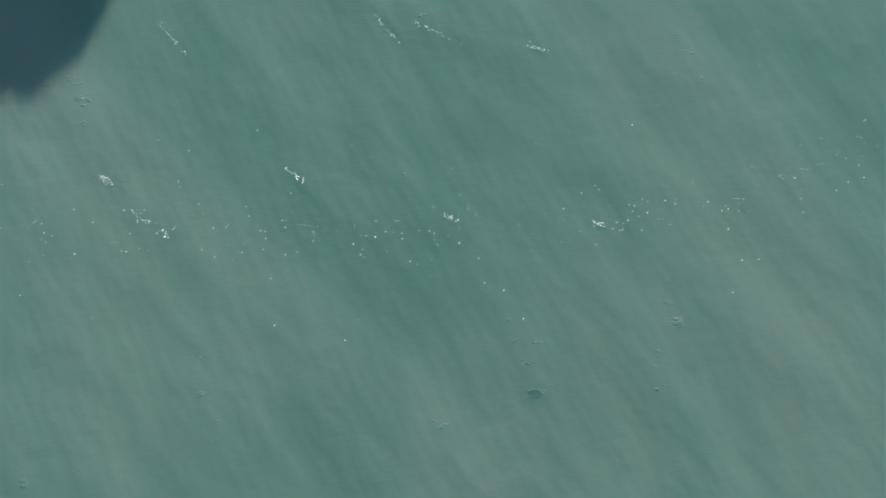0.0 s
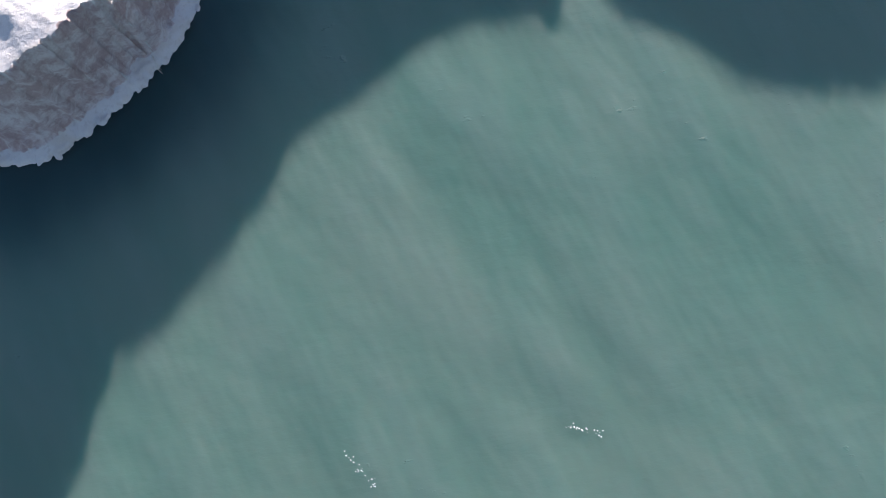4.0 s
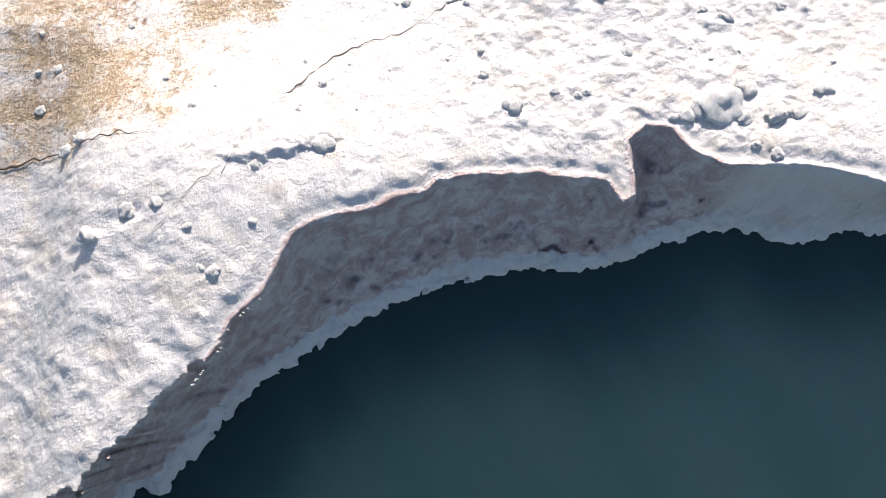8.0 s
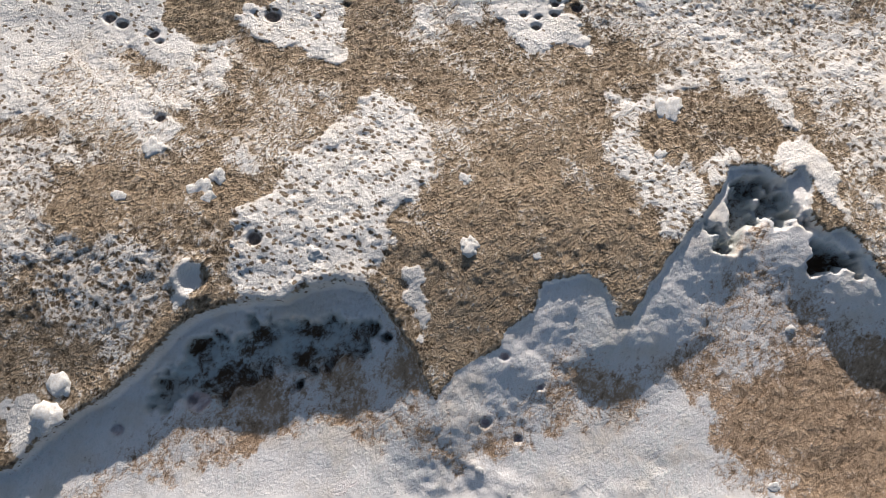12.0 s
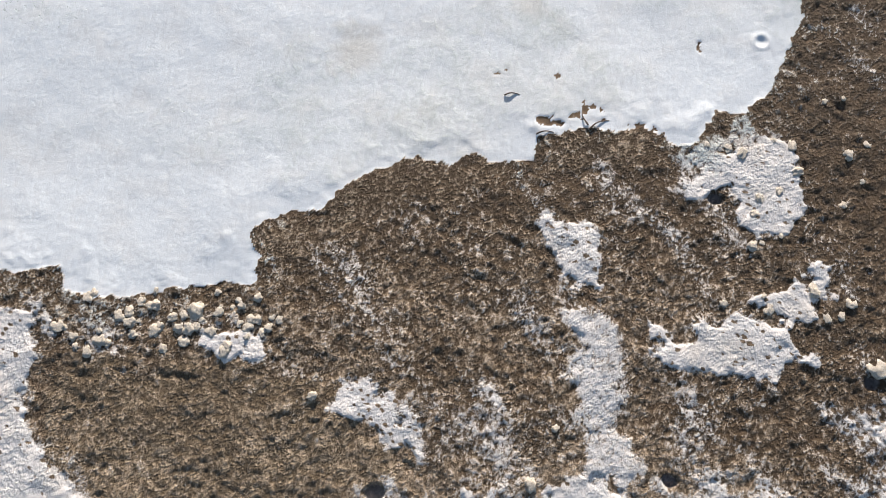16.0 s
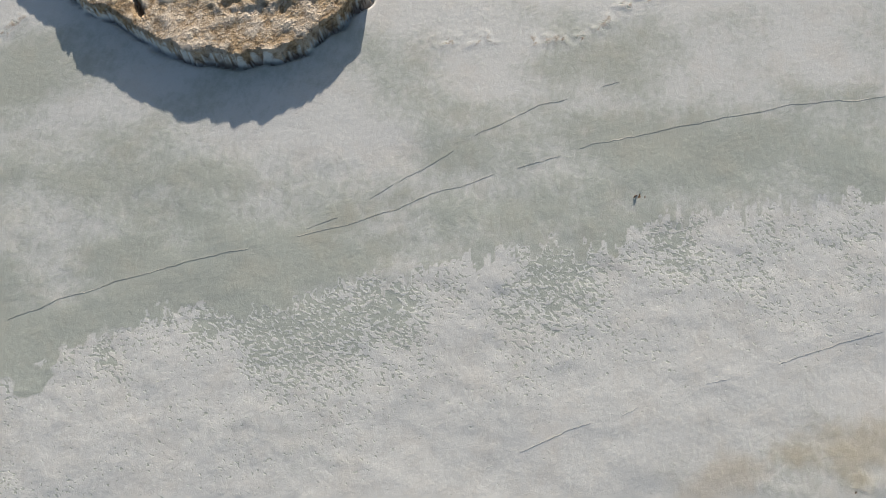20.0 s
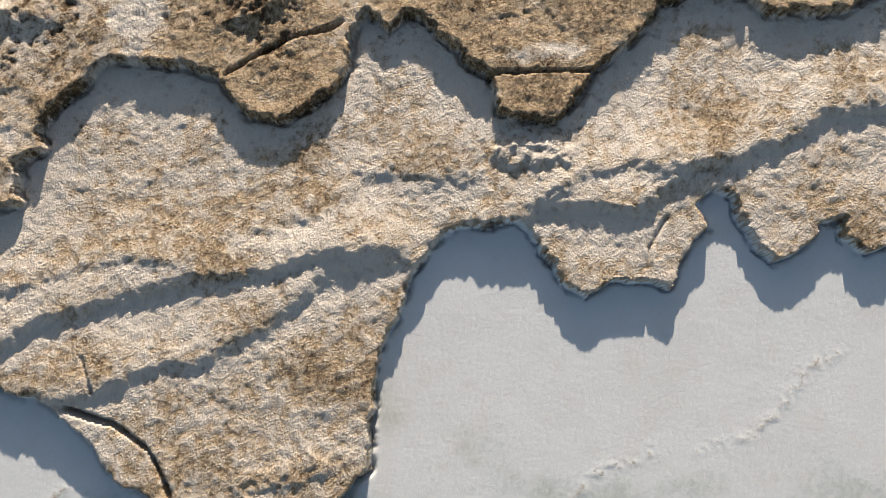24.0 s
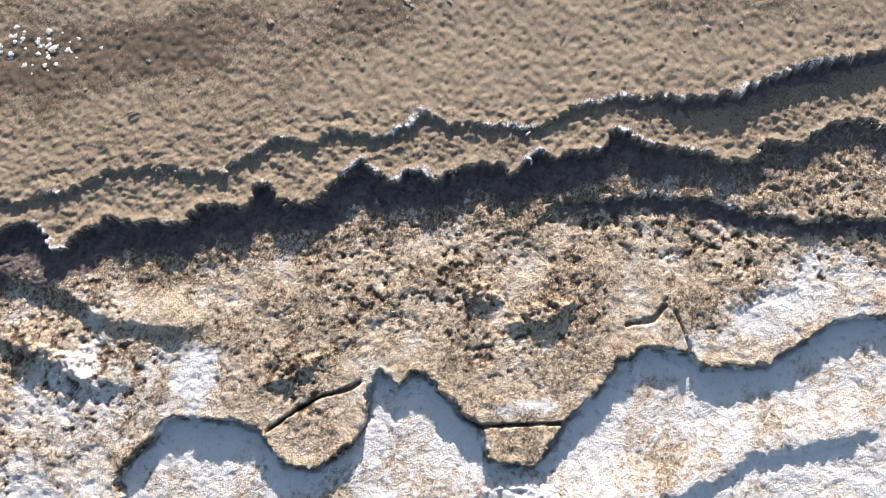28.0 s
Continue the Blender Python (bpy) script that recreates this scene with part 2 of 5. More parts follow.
# ---- plan: edges, cracks and patches, in metres ----
RIM = [(-10.33, 17.74), (-9.56, 18.08), (-8.95, 18.61), (-8.46, 19.08), (-7.84, 19.7), (-7.53, 19.97), (-7.49, 20.32), (-7.03, 20.6), (-6.74, 21.23), (-6.58, 21.79), (-6.42, 22.37), (-6.5, 23.09), (-6.66, 23.6), (-6.97, 23.97), (-7.43, 24.26), (-7.62, 24.86), (-7.16, 25.26), (-6.69, 25.9), (-6.22, 25.77), (-5.71, 26.49), (-4.88, 27.41), (-4.4, 28.03), (-3.65, 28.47), (-2.89, 29.02), (-2.12, 29.5), (-1.08, 30.03), (0.23, 30.56), (1.56, 30.72), (2.23, 30.85), (3.42, 30.8), (4.23, 31.0), (4.92, 31.3), (5.6, 31.5), (6.29, 31.78), (6.96, 31.78), (7.49, 31.68), (7.87, 31.46), (8.54, 31.44), (9.09, 31.57), (9.65, 31.74), (10.55, 31.64)]
LIP_P = [(-8.85, 18.84), (-8.18, 19.02), (-7.58, 19.3), (-7.17, 19.76), (-7.11, 20.2), (-7.41, 20.89), (-7.63, 21.6), (-7.09, 22.23), (-7.43, 22.65), (-7.75, 23.51), (-8.16, 24.0), (-8.7, 24.5), (-9.33, 24.81)]
LIP_S = [(-8.41, 24.82), (-7.37, 25.05), (-6.97, 25.23), (-6.39, 25.85), (-5.89, 26.21), (-5.38, 26.62), (-4.88, 27.22), (-4.72, 27.85), (-4.57, 28.24), (-4.07, 28.95), (-3.95, 29.36), (-3.37, 29.88), (-3.19, 30.31), (-2.81, 31.07), (-2.4, 31.35), (-1.54, 31.58), (-0.9, 31.87), (-0.35, 32.0), (-0.08, 32.26), (0.75, 32.31), (1.87, 32.38), (2.43, 32.3), (3.33, 32.26), (3.65, 31.78), (3.95, 31.96), (3.93, 32.44), (3.87, 33.16), (4.24, 33.48), (4.71, 33.37), (5.15, 32.84), (5.83, 32.5), (7.12, 32.57), (8.05, 32.4), (9.05, 31.99)]
K1 = [(-4.27, 32.27), (-3.92, 33.05), (-3.51, 33.64), (-3.08, 34.15), (-2.58, 34.76), (-2.02, 35.18), (-1.5, 35.45), (-0.96, 35.64), (-0.42, 36.0), (0.12, 36.44), (0.79, 36.67), (1.24, 36.91), (1.93, 37.08), (2.73, 37.26), (3.54, 37.5), (4.71, 37.78), (5.9, 37.99), (7.08, 38.08), (8.28, 38.18), (9.12, 38.38)]
K1b = [(-5.66, 30.77), (-5.36, 31.17), (-4.85, 31.91), (-4.32, 32.44), (-4.01, 32.91)]
K2 = [(-9.67, 32.5), (-8.16, 32.8), (-7.65, 32.86), (-6.74, 33.04), (-5.59, 33.16)]
S1 = [(-9.93, 41.69), (-8.6, 41.86), (-8.4, 42.14), (-7.88, 42.6), (-7.24, 43.01), (-6.8, 43.3), (-6.26, 43.72), (-5.83, 44.26), (-5.5, 44.63), (-4.93, 44.88), (-4.34, 45.0), (-3.52, 45.06), (-2.81, 45.37), (-2.34, 45.43), (-1.86, 45.3), (-1.62, 44.98), (-1.26, 44.49), (-0.9, 43.99), (-0.61, 43.21), (-0.49, 43.03), (-0.08, 43.63), (0.5, 43.93), (0.86, 44.11), (0.92, 44.41), (1.47, 44.78), (1.72, 45.34), (2.08, 45.41), (2.57, 45.53), (2.91, 45.27), (3.12, 44.65), (3.42, 44.71), (3.74, 45.14), (4.27, 45.91), (4.79, 46.49), (5.46, 47.27), (5.76, 47.81), (6.38, 47.88), (6.84, 47.54), (7.24, 47.8), (7.38, 47.4), (7.2, 46.87), (7.45, 46.34), (7.83, 46.47), (8.25, 45.88), (8.43, 45.44), (9.59, 45.11)]
L1 = [(-10.74, 58.68), (-10.02, 58.59), (-8.99, 58.77), (-8.81, 58.21), (-7.63, 58.0), (-6.49, 58.26), (-4.87, 58.37), (-4.78, 58.89), (-4.99, 59.36), (-4.88, 59.6), (-4.24, 59.84), (-3.53, 59.93), (-3.07, 60.44), (-2.59, 60.75), (-1.87, 61.0), (-1.38, 61.18), (-0.65, 60.99), (-0.16, 61.24), (0.32, 61.05), (1.17, 61.02), (1.32, 61.62), (1.81, 61.74), (2.43, 61.83), (2.92, 61.74), (3.67, 61.9), (4.08, 61.67), (4.25, 61.48), (4.86, 61.41), (5.3, 62.18), (5.92, 62.18), (6.6, 62.7), (6.93, 63.36), (7.12, 63.91), (7.53, 64.59), (7.52, 65.09), (8.18, 65.15), (8.36, 65.51), (9.41, 65.75), (10.39, 66.01)]
L2 = [(-12.2, 68.5), (-11.45, 68.75), (-10.15, 69.0), (-9.54, 69.53), (-8.63, 69.72), (-7.33, 70.31), (-5.97, 70.1), (-4.49, 70.29), (-3.29, 70.83), (-1.92, 70.89), (-1.1, 71.51), (-0.14, 71.36), (0.55, 71.64), (1.92, 71.48), (3.04, 71.76), (3.62, 72.18), (6.14, 72.38), (7.86, 72.72), (9.95, 72.85), (10.97, 72.92)]
L2S = [(-11.01, 62.71), (-10.33, 62.93), (-6.86, 64.19), (-3.23, 64.77), (-0.13, 65.99), (3.03, 66.48), (9.1, 67.47), (10.17, 67.6)]
L3 = [(-12.36, 69.61), (-11.59, 69.87), (-10.32, 70.47), (-9.01, 70.87), (-7.4, 71.3), (-5.65, 71.71), (-3.59, 72.23), (-2.21, 72.65), (-1.09, 73.11), (0.61, 73.63), (2.76, 74.27), (4.94, 74.75), (6.85, 75.12), (8.61, 75.39), (10.34, 75.53), (11.4, 75.58)]
L3b = [(-4.56, 72.1), (-3.32, 72.59), (-2.49, 73.16), (-1.51, 73.67), (-0.08, 74.64), (1.38, 75.31), (3.59, 76.0)]
L4 = [(-0.11, 66.51), (0.68, 66.88), (1.86, 67.37), (3.06, 67.67), (4.41, 68.24), (6.03, 68.55), (7.13, 68.93), (8.52, 69.32), (9.46, 69.51)]
R1 = [(-1.35, 77.1), (0.32, 77.24)]
R2 = [(1.38, 77.14), (2.76, 77.25), (3.88, 78.19), (5.7, 78.82)]
R3 = [(6.87, 78.81), (8.3, 79.12), (9.31, 79.77), (10.43, 81.11), (11.46, 81.61)]
R4 = [(-12.91, 76.16), (-12.61, 77.39), (-11.99, 77.98)]
F1 = [(-15.78, 81.41), (-13.72, 80.72), (-13.04, 80.55), (-12.17, 80.05), (-11.09, 79.0), (-10.36, 78.06), (-9.54, 77.74), (-8.37, 77.03), (-7.72, 76.72), (-6.44, 76.56), (-5.34, 76.62), (-4.56, 76.91), (-3.78, 77.59), (-2.98, 78.36), (-2.92, 79.78), (-2.81, 80.92), (-2.52, 82.09), (-1.93, 83.45), (-1.68, 84.14), (-1.16, 84.84), (-0.72, 85.47), (-0.11, 85.73), (1.63, 85.84), (2.05, 85.52), (2.29, 84.89), (2.86, 84.27), (3.02, 83.91), (3.76, 83.38), (4.46, 83.81), (5.5, 83.88), (6.33, 83.66), (6.63, 84.14), (7.23, 85.11), (7.79, 85.55), (7.42, 86.28), (8.0, 86.83), (8.51, 86.64), (8.77, 85.81), (9.2, 84.9), (9.75, 84.45), (10.76, 84.89), (11.14, 85.15), (11.28, 85.64), (12.0, 85.78), (12.01, 85.23), (12.63, 84.69), (15.17, 85.38)]
E2 = [(-15.53, 81.74), (-13.93, 82.23), (-13.0, 82.9), (-11.52, 83.31), (-9.86, 83.81), (-8.18, 84.14), (-7.33, 84.22), (-5.63, 84.46), (-4.61, 84.81), (-3.23, 84.97), (-1.15, 85.58)]
E3 = [(-11.6, 80.62), (-11.27, 80.7), (-9.68, 81.42), (-8.2, 81.65), (-6.89, 82.23), (-5.58, 83.07), (-4.59, 84.01), (-3.91, 84.36), (-2.19, 84.6), (-1.76, 84.42)]
E4 = [(1.81, 85.82), (2.73, 86.82), (4.0, 87.46), (5.43, 87.63), (6.49, 87.52)]
E5 = [(3.57, 86.33), (5.31, 86.12), (6.04, 86.58), (6.98, 87.31), (8.81, 87.85), (10.28, 88.31), (11.65, 89.26), (13.45, 89.44), (15.91, 89.9)]
E1 = [(-15.76, 83.44), (-14.12, 83.86), (-12.47, 84.37), (-10.8, 84.88), (-9.76, 84.64)]
E6 = [(-6.02, 85.63), (-3.95, 86.52), (-3.08, 87.35), (-1.85, 87.52), (-0.79, 87.27)]
S2 = [(-19.38, 86.51), (-15.57, 86.43), (-13.87, 86.55), (-14.2, 87.94), (-13.26, 88.31), (-13.61, 88.91), (-13.19, 89.69), (-12.45, 90.28), (-11.82, 91.08), (-11.34, 91.32), (-10.14, 91.16), (-8.94, 91.03), (-7.93, 90.71), (-7.61, 90.19), (-6.88, 89.28), (-5.8, 89.2), (-4.92, 89.64), (-4.14, 90.33), (-3.65, 91.14), (-3.66, 91.97), (-3.16, 92.97), (-2.35, 92.16), (-1.84, 92.89), (-1.33, 92.88), (-0.73, 92.13), (-0.14, 91.6), (0.25, 91.07), (0.84, 90.65), (1.1, 89.43), (2.96, 89.0), (3.81, 89.99), (4.26, 90.8), (5.1, 91.4), (5.97, 92.22), (6.64, 93.06), (7.71, 93.64), (8.74, 93.62), (9.54, 93.33), (10.3, 92.78), (11.12, 92.77), (12.98, 92.84), (14.11, 93.57), (15.87, 94.53), (19.76, 95.01)]
BLOCK = [(-7.63, 90.7), (-6.56, 91.44), (-5.57, 91.96), (-4.36, 92.15), (-3.76, 91.97), (-3.65, 91.14), (-4.14, 90.33), (-4.92, 89.64), (-5.8, 89.2), (-6.88, 89.28), (-7.61, 90.19)]
BLOCK2 = [(0.8, 90.61), (2.44, 90.66), (3.91, 90.64), (3.81, 89.99), (3.27, 89.15), (1.8, 89.42), (1.02, 89.84)]
K4 = [(-7.63, 90.7), (-6.56, 91.44), (-5.57, 91.96), (-4.37, 92.28), (-3.96, 92.5)]
K5 = [(0.25, 90.97), (0.84, 90.65), (2.45, 90.7), (4.05, 90.7)]
K6 = [(-12.01, 80.29), (-11.13, 79.95), (-10.5, 79.79), (-9.45, 79.05), (-9.1, 78.5), (-8.74, 77.75)]
K7 = [(-11.6, 81.77), (-11.22, 80.73)]
K8 = [(6.33, 85.84), (5.75, 84.94), (5.67, 83.88)]
K9 = [(8.72, 95.33), (8.26, 94.79), (7.11, 94.59)]
K10 = [(9.12, 95.1), (9.39, 94.34), (9.64, 93.54)]
T1 = [(-22.49, 97.49), (-19.03, 97.89), (-18.68, 99.1), (-17.28, 99.32), (-16.84, 98.33), (-16.0, 98.19), (-15.58, 98.79), (-14.44, 99.38), (-13.24, 99.23), (-11.09, 99.19), (-10.64, 99.87), (-8.71, 99.69), (-8.26, 100.63), (-7.78, 100.87), (-7.28, 99.98), (-5.83, 99.95), (-4.87, 100.81), (-3.9, 101.61), (-2.68, 100.77), (-1.45, 101.25), (-0.48, 100.85), (0.76, 101.59), (1.99, 101.44), (2.46, 100.92), (3.74, 102.05), (4.45, 101.4), (4.97, 101.9), (6.45, 101.87), (7.14, 102.77), (8.22, 102.23), (9.44, 101.95), (11.15, 101.65), (12.61, 101.29), (13.7, 102.12), (14.95, 102.1), (16.32, 102.99), (18.1, 103.09), (19.19, 102.28), (23.85, 102.59)]
T2 = [(-22.61, 99.62), (-19.12, 100.04), (-17.71, 100.14), (-16.33, 100.6), (-14.47, 101.32), (-12.09, 101.52), (-9.67, 101.15), (-8.73, 101.96), (-7.29, 102.83), (-5.83, 102.55), (-4.85, 103.04), (-3.14, 102.63), (-1.91, 103.12), (-1.28, 103.89), (0.06, 103.21), (2.52, 103.04), (3.25, 102.77), (5.29, 103.77), (7.56, 104.26), (10.05, 104.08), (12.34, 104.3), (14.46, 105.2), (17.34, 105.83), (19.66, 106.34), (24.49, 107.08)]
T3 = [(3.1, 98.56), (4.13, 99.78), (7.34, 100.05), (11.0, 99.72), (12.43, 99.24), (14.6, 98.82), (17.06, 98.77), (18.76, 98.91), (23.29, 99.02)]
T4 = [(-22.68, 97.76), (-19.09, 97.21), (-16.7, 96.8), (-15.47, 96.06), (-14.24, 95.21), (-11.89, 94.87)]
T5 = [(-20.78, 94.89), (-18.9, 94.62), (-17.46, 94.12), (-16.01, 93.4), (-14.56, 92.57)]
LAGOON_STAIN = [(-2.5, 73.0, 0.98, 0.25, 35, 0.35), (-2.0, 80.5, 2.37, 0.63, 75, 0.3)]
DEBRIS = [(2.6, 62.2, 0.34, 0.22, 0, 1), (2.2, 62.1, 0.15, 0.12, 0, 1), (1.5, 62.0, 0.24, 0.12, 0, 1), (1.8, 61.9, 0.17, 0.1, 0, 1), (3.4, 61.8, 0.48, 0.1, 0, 1), (1.8, 63.1, 0.12, 0.07, 0, 1), (5.1, 63.8, 0.1, 0.12, 0, 1), (8.3, 65.9, 0.18, 0.08, 10, 1), (8.0, 65.1, 0.38, 0.15, 20, 1), (0.5, 63.2, 0.17, 0.06, 20, 0.7), (3.9, 72.9, 0.08, 0.08, 0, 1)]
LUMPS_A = [(0.48, 37.52, 0.22), (0.45, 40.19, 0.29), (5.86, 33.94, 0.4), (6.38, 34.32, 0.22), (6.26, 33.63, 0.18), (5.13, 33.68, 0.16), (4.35, 37.45, 0.2), (4.05, 38.16, 0.13), (2.58, 37.48, 0.13), (1.47, 33.89, 0.18), (-3.7, 39.21, 0.1), (-2.39, 32.83, 0.19), (-7.59, 32.8, 0.14), (-2.64, 36.95, 0.1), (6.23, 36.13, 0.16), (5.74, 36.3, 0.11), (6.97, 33.68, 0.22), (7.36, 33.73, 0.18), (7.96, 34.26, 0.17), (6.82, 32.8, 0.13), (3.56, 36.59, 0.1), (0.88, 34.65, 0.1), (-0.83, 36.43, 0.1), (3.99, 35.24, 0.13)]
LUMPS_B = [(-6.0, 31.46, 0.15), (-5.46, 31.62, 0.13), (-6.68, 30.98, 0.17), (-4.33, 30.28, 0.13), (-4.55, 30.37, 0.09), (-4.82, 31.14, 0.09), (-7.21, 33.02, 0.13), (-3.61, 31.26, 0.08), (-3.67, 32.41, 0.08), (5.53, 33.9, 0.28), (4.88, 33.65, 0.13), (6.43, 33.0, 0.1), (6.82, 33.59, 0.13)]
LUMPS_C = [(0.21, 46.08, 0.16), (0.41, 40.63, 0.23), (0.7, 40.85, 0.16), (2.44, 40.4, 0.11), (-3.84, 39.45, 0.1), (-8.02, 42.82, 0.32), (-7.85, 43.42, 0.21), (4.2, 38.22, 0.18), (2.54, 38.87, 0.14), (1.15, 38.56, 0.16), (6.76, 44.47, 0.09), (6.1, 41.39, 0.09)]
SPOTS = [(-6.84, 42.56, 0.16), (-5.33, 43.1, 0.26), (-7.61, 40.86, 0.14), (-7.57, 40.41, 0.19), (0.89, 43.93, 0.1), (0.48, 42.64, 0.1), (1.13, 42.31, 0.08), (1.6, 43.33, 0.08), (-6.13, 41.03, 0.23), (-7.68, 51.57, 0.16), (-6.74, 51.08, 0.09), (1.86, 51.43, 0.1), (2.28, 51.76, 0.12), (3.45, 52.29, 0.09), (-6.43, 49.07, 0.12), (-4.14, 46.32, 0.16), (-2.19, 54.15, 0.22), (-7.97, 51.74, 0.16), (-6.90, 51.29, 0.13), (3.65, 54.31, 0.16), (2.34, 52.04, 0.10), (2.85, 51.92, 0.12), (-4.21, 51.78, 0.20), (1.58, 51.76, 0.08), (1.92, 51.70, 0.08), (5.10, 60.16, 0.17), (7.96, 56.22, 0.20), (-3.17, 51.72, 0.07), (-2.50, 52.06, 0.07)]

# ---- ground relief ----
LATTICE = np.random.RandomState(7).rand(256, 256)


def value_noise(x, y):
    i, j = np.floor(x).astype(int), np.floor(y).astype(int)
    u, v = x - i, y - j
    u, v = u * u * (3 - 2 * u), v * v * (3 - 2 * v)
    i, j, k, l = i % 256, j % 256, (i + 1) % 256, (j + 1) % 256
    return (LATTICE[j, i] * (1 - u) + LATTICE[j, k] * u) * (1 - v) + (LATTICE[l, i] * (1 - u) + LATTICE[l, k] * u) * v


def fbm(x, y, size, octaves=4, gain=0.5, shift=0.0):
    total, weight, out = 0.0, 1.0, 0.0
    for n in range(octaves):
        c, s, k = math.cos(0.6 * n + shift), math.sin(0.6 * n + shift), 2.03**n / size
        out = out + weight * (value_noise((c * x - s * y) * k + 17.3 * n + 31 * shift, (s * x + c * y) * k + 5.1 * n + 11 * shift) - 0.5)
        total, weight = total + weight, weight * gain
    return out / total * 2


def step(v, a, b):
    v = np.clip((v - a) / (b - a), 0, 1)
    return v * v * (3 - 2 * v)


def bump_of(x, y, rows, wavy=0.9):
    """Soft-edged ellipses (x, y, half length, half width, turn, weight) on a net."""
    out = np.zeros_like(x)
    xs, ys = x[0], y[:, 0]
    for cx, cy, a, b, turn, weight in rows:
        r = 1.32 * max(a, b) + wavy * min(a, b, 1.2) * 0.6
        i0, i1 = np.searchsorted(xs, (cx - r, cx + r))
        j0, j1 = np.searchsorted(ys, (cy - r, cy + r))
        c, s = math.cos(radians(turn)), math.sin(radians(turn))
        if i1 <= i0 or j1 <= j0:
            continue
        dx, dy = x[j0:j1, i0:i1] - cx, y[j0:j1, i0:i1] - cy
        if wavy:
            k = min(a, b, 1.2)
            wx, wy = fbm(dx + cx, dy + cy, 0.9 * k, 4, 0.6, shift=4.2), fbm(dx + cx, dy + cy, 0.9 * k, 4, 0.6, shift=8.1)
            dx, dy = dx + wavy * k * wx, dy + wavy * k * wy
        u, v = (dx * c + dy * s) / a, (-dx * s + dy * c) / b
        out[j0:j1, i0:i1] = np.maximum(out[j0:j1, i0:i1], weight * step(-(u * u + v * v), -1.7, -0.3))
    return out


class Sheet:
    """A net of places, finest in the middle, with distances to lines of the plan."""

    def __init__(self, xs, ys):
        self.xs, self.ys = xs, ys
        self.x, self.y = np.meshgrid(xs, ys)

    def away(self, line, reach=2.5):
        out = np.full(self.x.shape, reach)
        for (ax, ay), (bx, by) in zip(line[:-1], line[1:]):
            i0, i1 = np.searchsorted(self.xs, (min(ax, bx) - reach, max(ax, bx) + reach))
            j0, j1 = np.searchsorted(self.ys, (min(ay, by) - reach, max(ay, by) + reach))
            x, y = self.x[j0:j1, i0:i1] - ax, self.y[j0:j1, i0:i1] - ay
            dx, dy = bx - ax, by - ay
            k = np.clip((x * dx + y * dy) / (dx * dx + dy * dy + 1e-9), 0, 1)
            out[j0:j1, i0:i1] = np.minimum(out[j0:j1, i0:i1], np.hypot(x - k * dx, y - k * dy))
        return out

    def inside(self, loop):
        out = np.zeros(self.x.shape, bool)
        for (ax, ay), (bx, by) in zip(loop, loop[1:] + loop[:1]):
            j0, j1 = np.searchsorted(self.ys, (min(ay, by), max(ay, by)))
            if j1 > j0:
                y = self.y[j0:j1]
                out[j0:j1] ^= self.x[j0:j1] < ax + (y - ay) * (bx - ax) / (by - ay)
        return out

    def beyond(self, line, reach=2.5):
        """Metres past a line that runs across the place, towards the beach (below 0: before it)."""
        (ax, ay), (bx, by) = line[0], line[-1]
        out = [20 * 1.35**k for k in range(13)]
        line = [(-700.0, ay), *((-x, ay + 0.05 * x * math.sin(0.9 * k)) for k, x in reversed(list(enumerate(out))) if x > 4 - ax), *line, *((x, by + 0.05 * x * math.sin(0.9 * k + 2.0)) for k, x in enumerate(out) if x > bx + 4), (700.0, by)]
        d = self.away(line, reach)
        return np.where(self.inside(line + [(700.0, 2000.0), (-700.0, 2000.0)]), d, -d)

    def within(self, loop, reach=2.5):
        d = self.away(loop + loop[:1], reach)
        return np.where(self.inside(loop), d, -d)


class Cover:
    """What lies on a net: patches laid one over another, each a loop of the plan with a frayed edge."""

    def __init__(self, net, fray, **base):
        self.net, self.fray = net, fray
        self.field = {key: np.full(net.x.shape, value) for key, value in base.items()}
        self.things = []

    def lay(self, loop, soft=0.3, thing=False, **values):
        (x0, y0), (x1, y1) = np.min(loop, axis=0) - 1.2, np.max(loop, axis=0) + 1.2
        i0, i1 = np.searchsorted(self.net.xs, (x0, x1))
        j0, j1 = np.searchsorted(self.net.ys, (y0, y1))
        if i1 - i0 < 2 or j1 - j0 < 2:
            return
        box = (slice(j0, j1), slice(i0, i1))
        sub = Sheet(self.net.xs[i0:i1], self.net.ys[j0:j1])
        much = step(sub.within(loop, 1.1) + min(0.75, 0.3 + 0.9 * soft) * self.fray[box], -0.7 * soft, 0.7 * soft)
        for key, field in self.field.items():
            field[box] += (values.get(key, 0.0) - field[box]) * much
        if thing:
            self.things.append((box, much > 0.5))


def spread(low, high, gap, out_low, out_high):
    """Even steps from low to high, then ever wider ones to out_low and out_high."""
    mid = np.arange(low, high + gap / 2, gap)
    def tail(length):
        r, steps = gap, [0.0]
        while steps[-1] < length:
            r *= 1.25
            steps.append(steps[-1] + r)
        return np.array(steps[1:])
    return np.r_[(mid[0] - tail(mid[0] - out_low))[::-1] if out_low < low else [], mid, mid[-1] + tail(out_high - mid[-1]) if out_high > high else []]


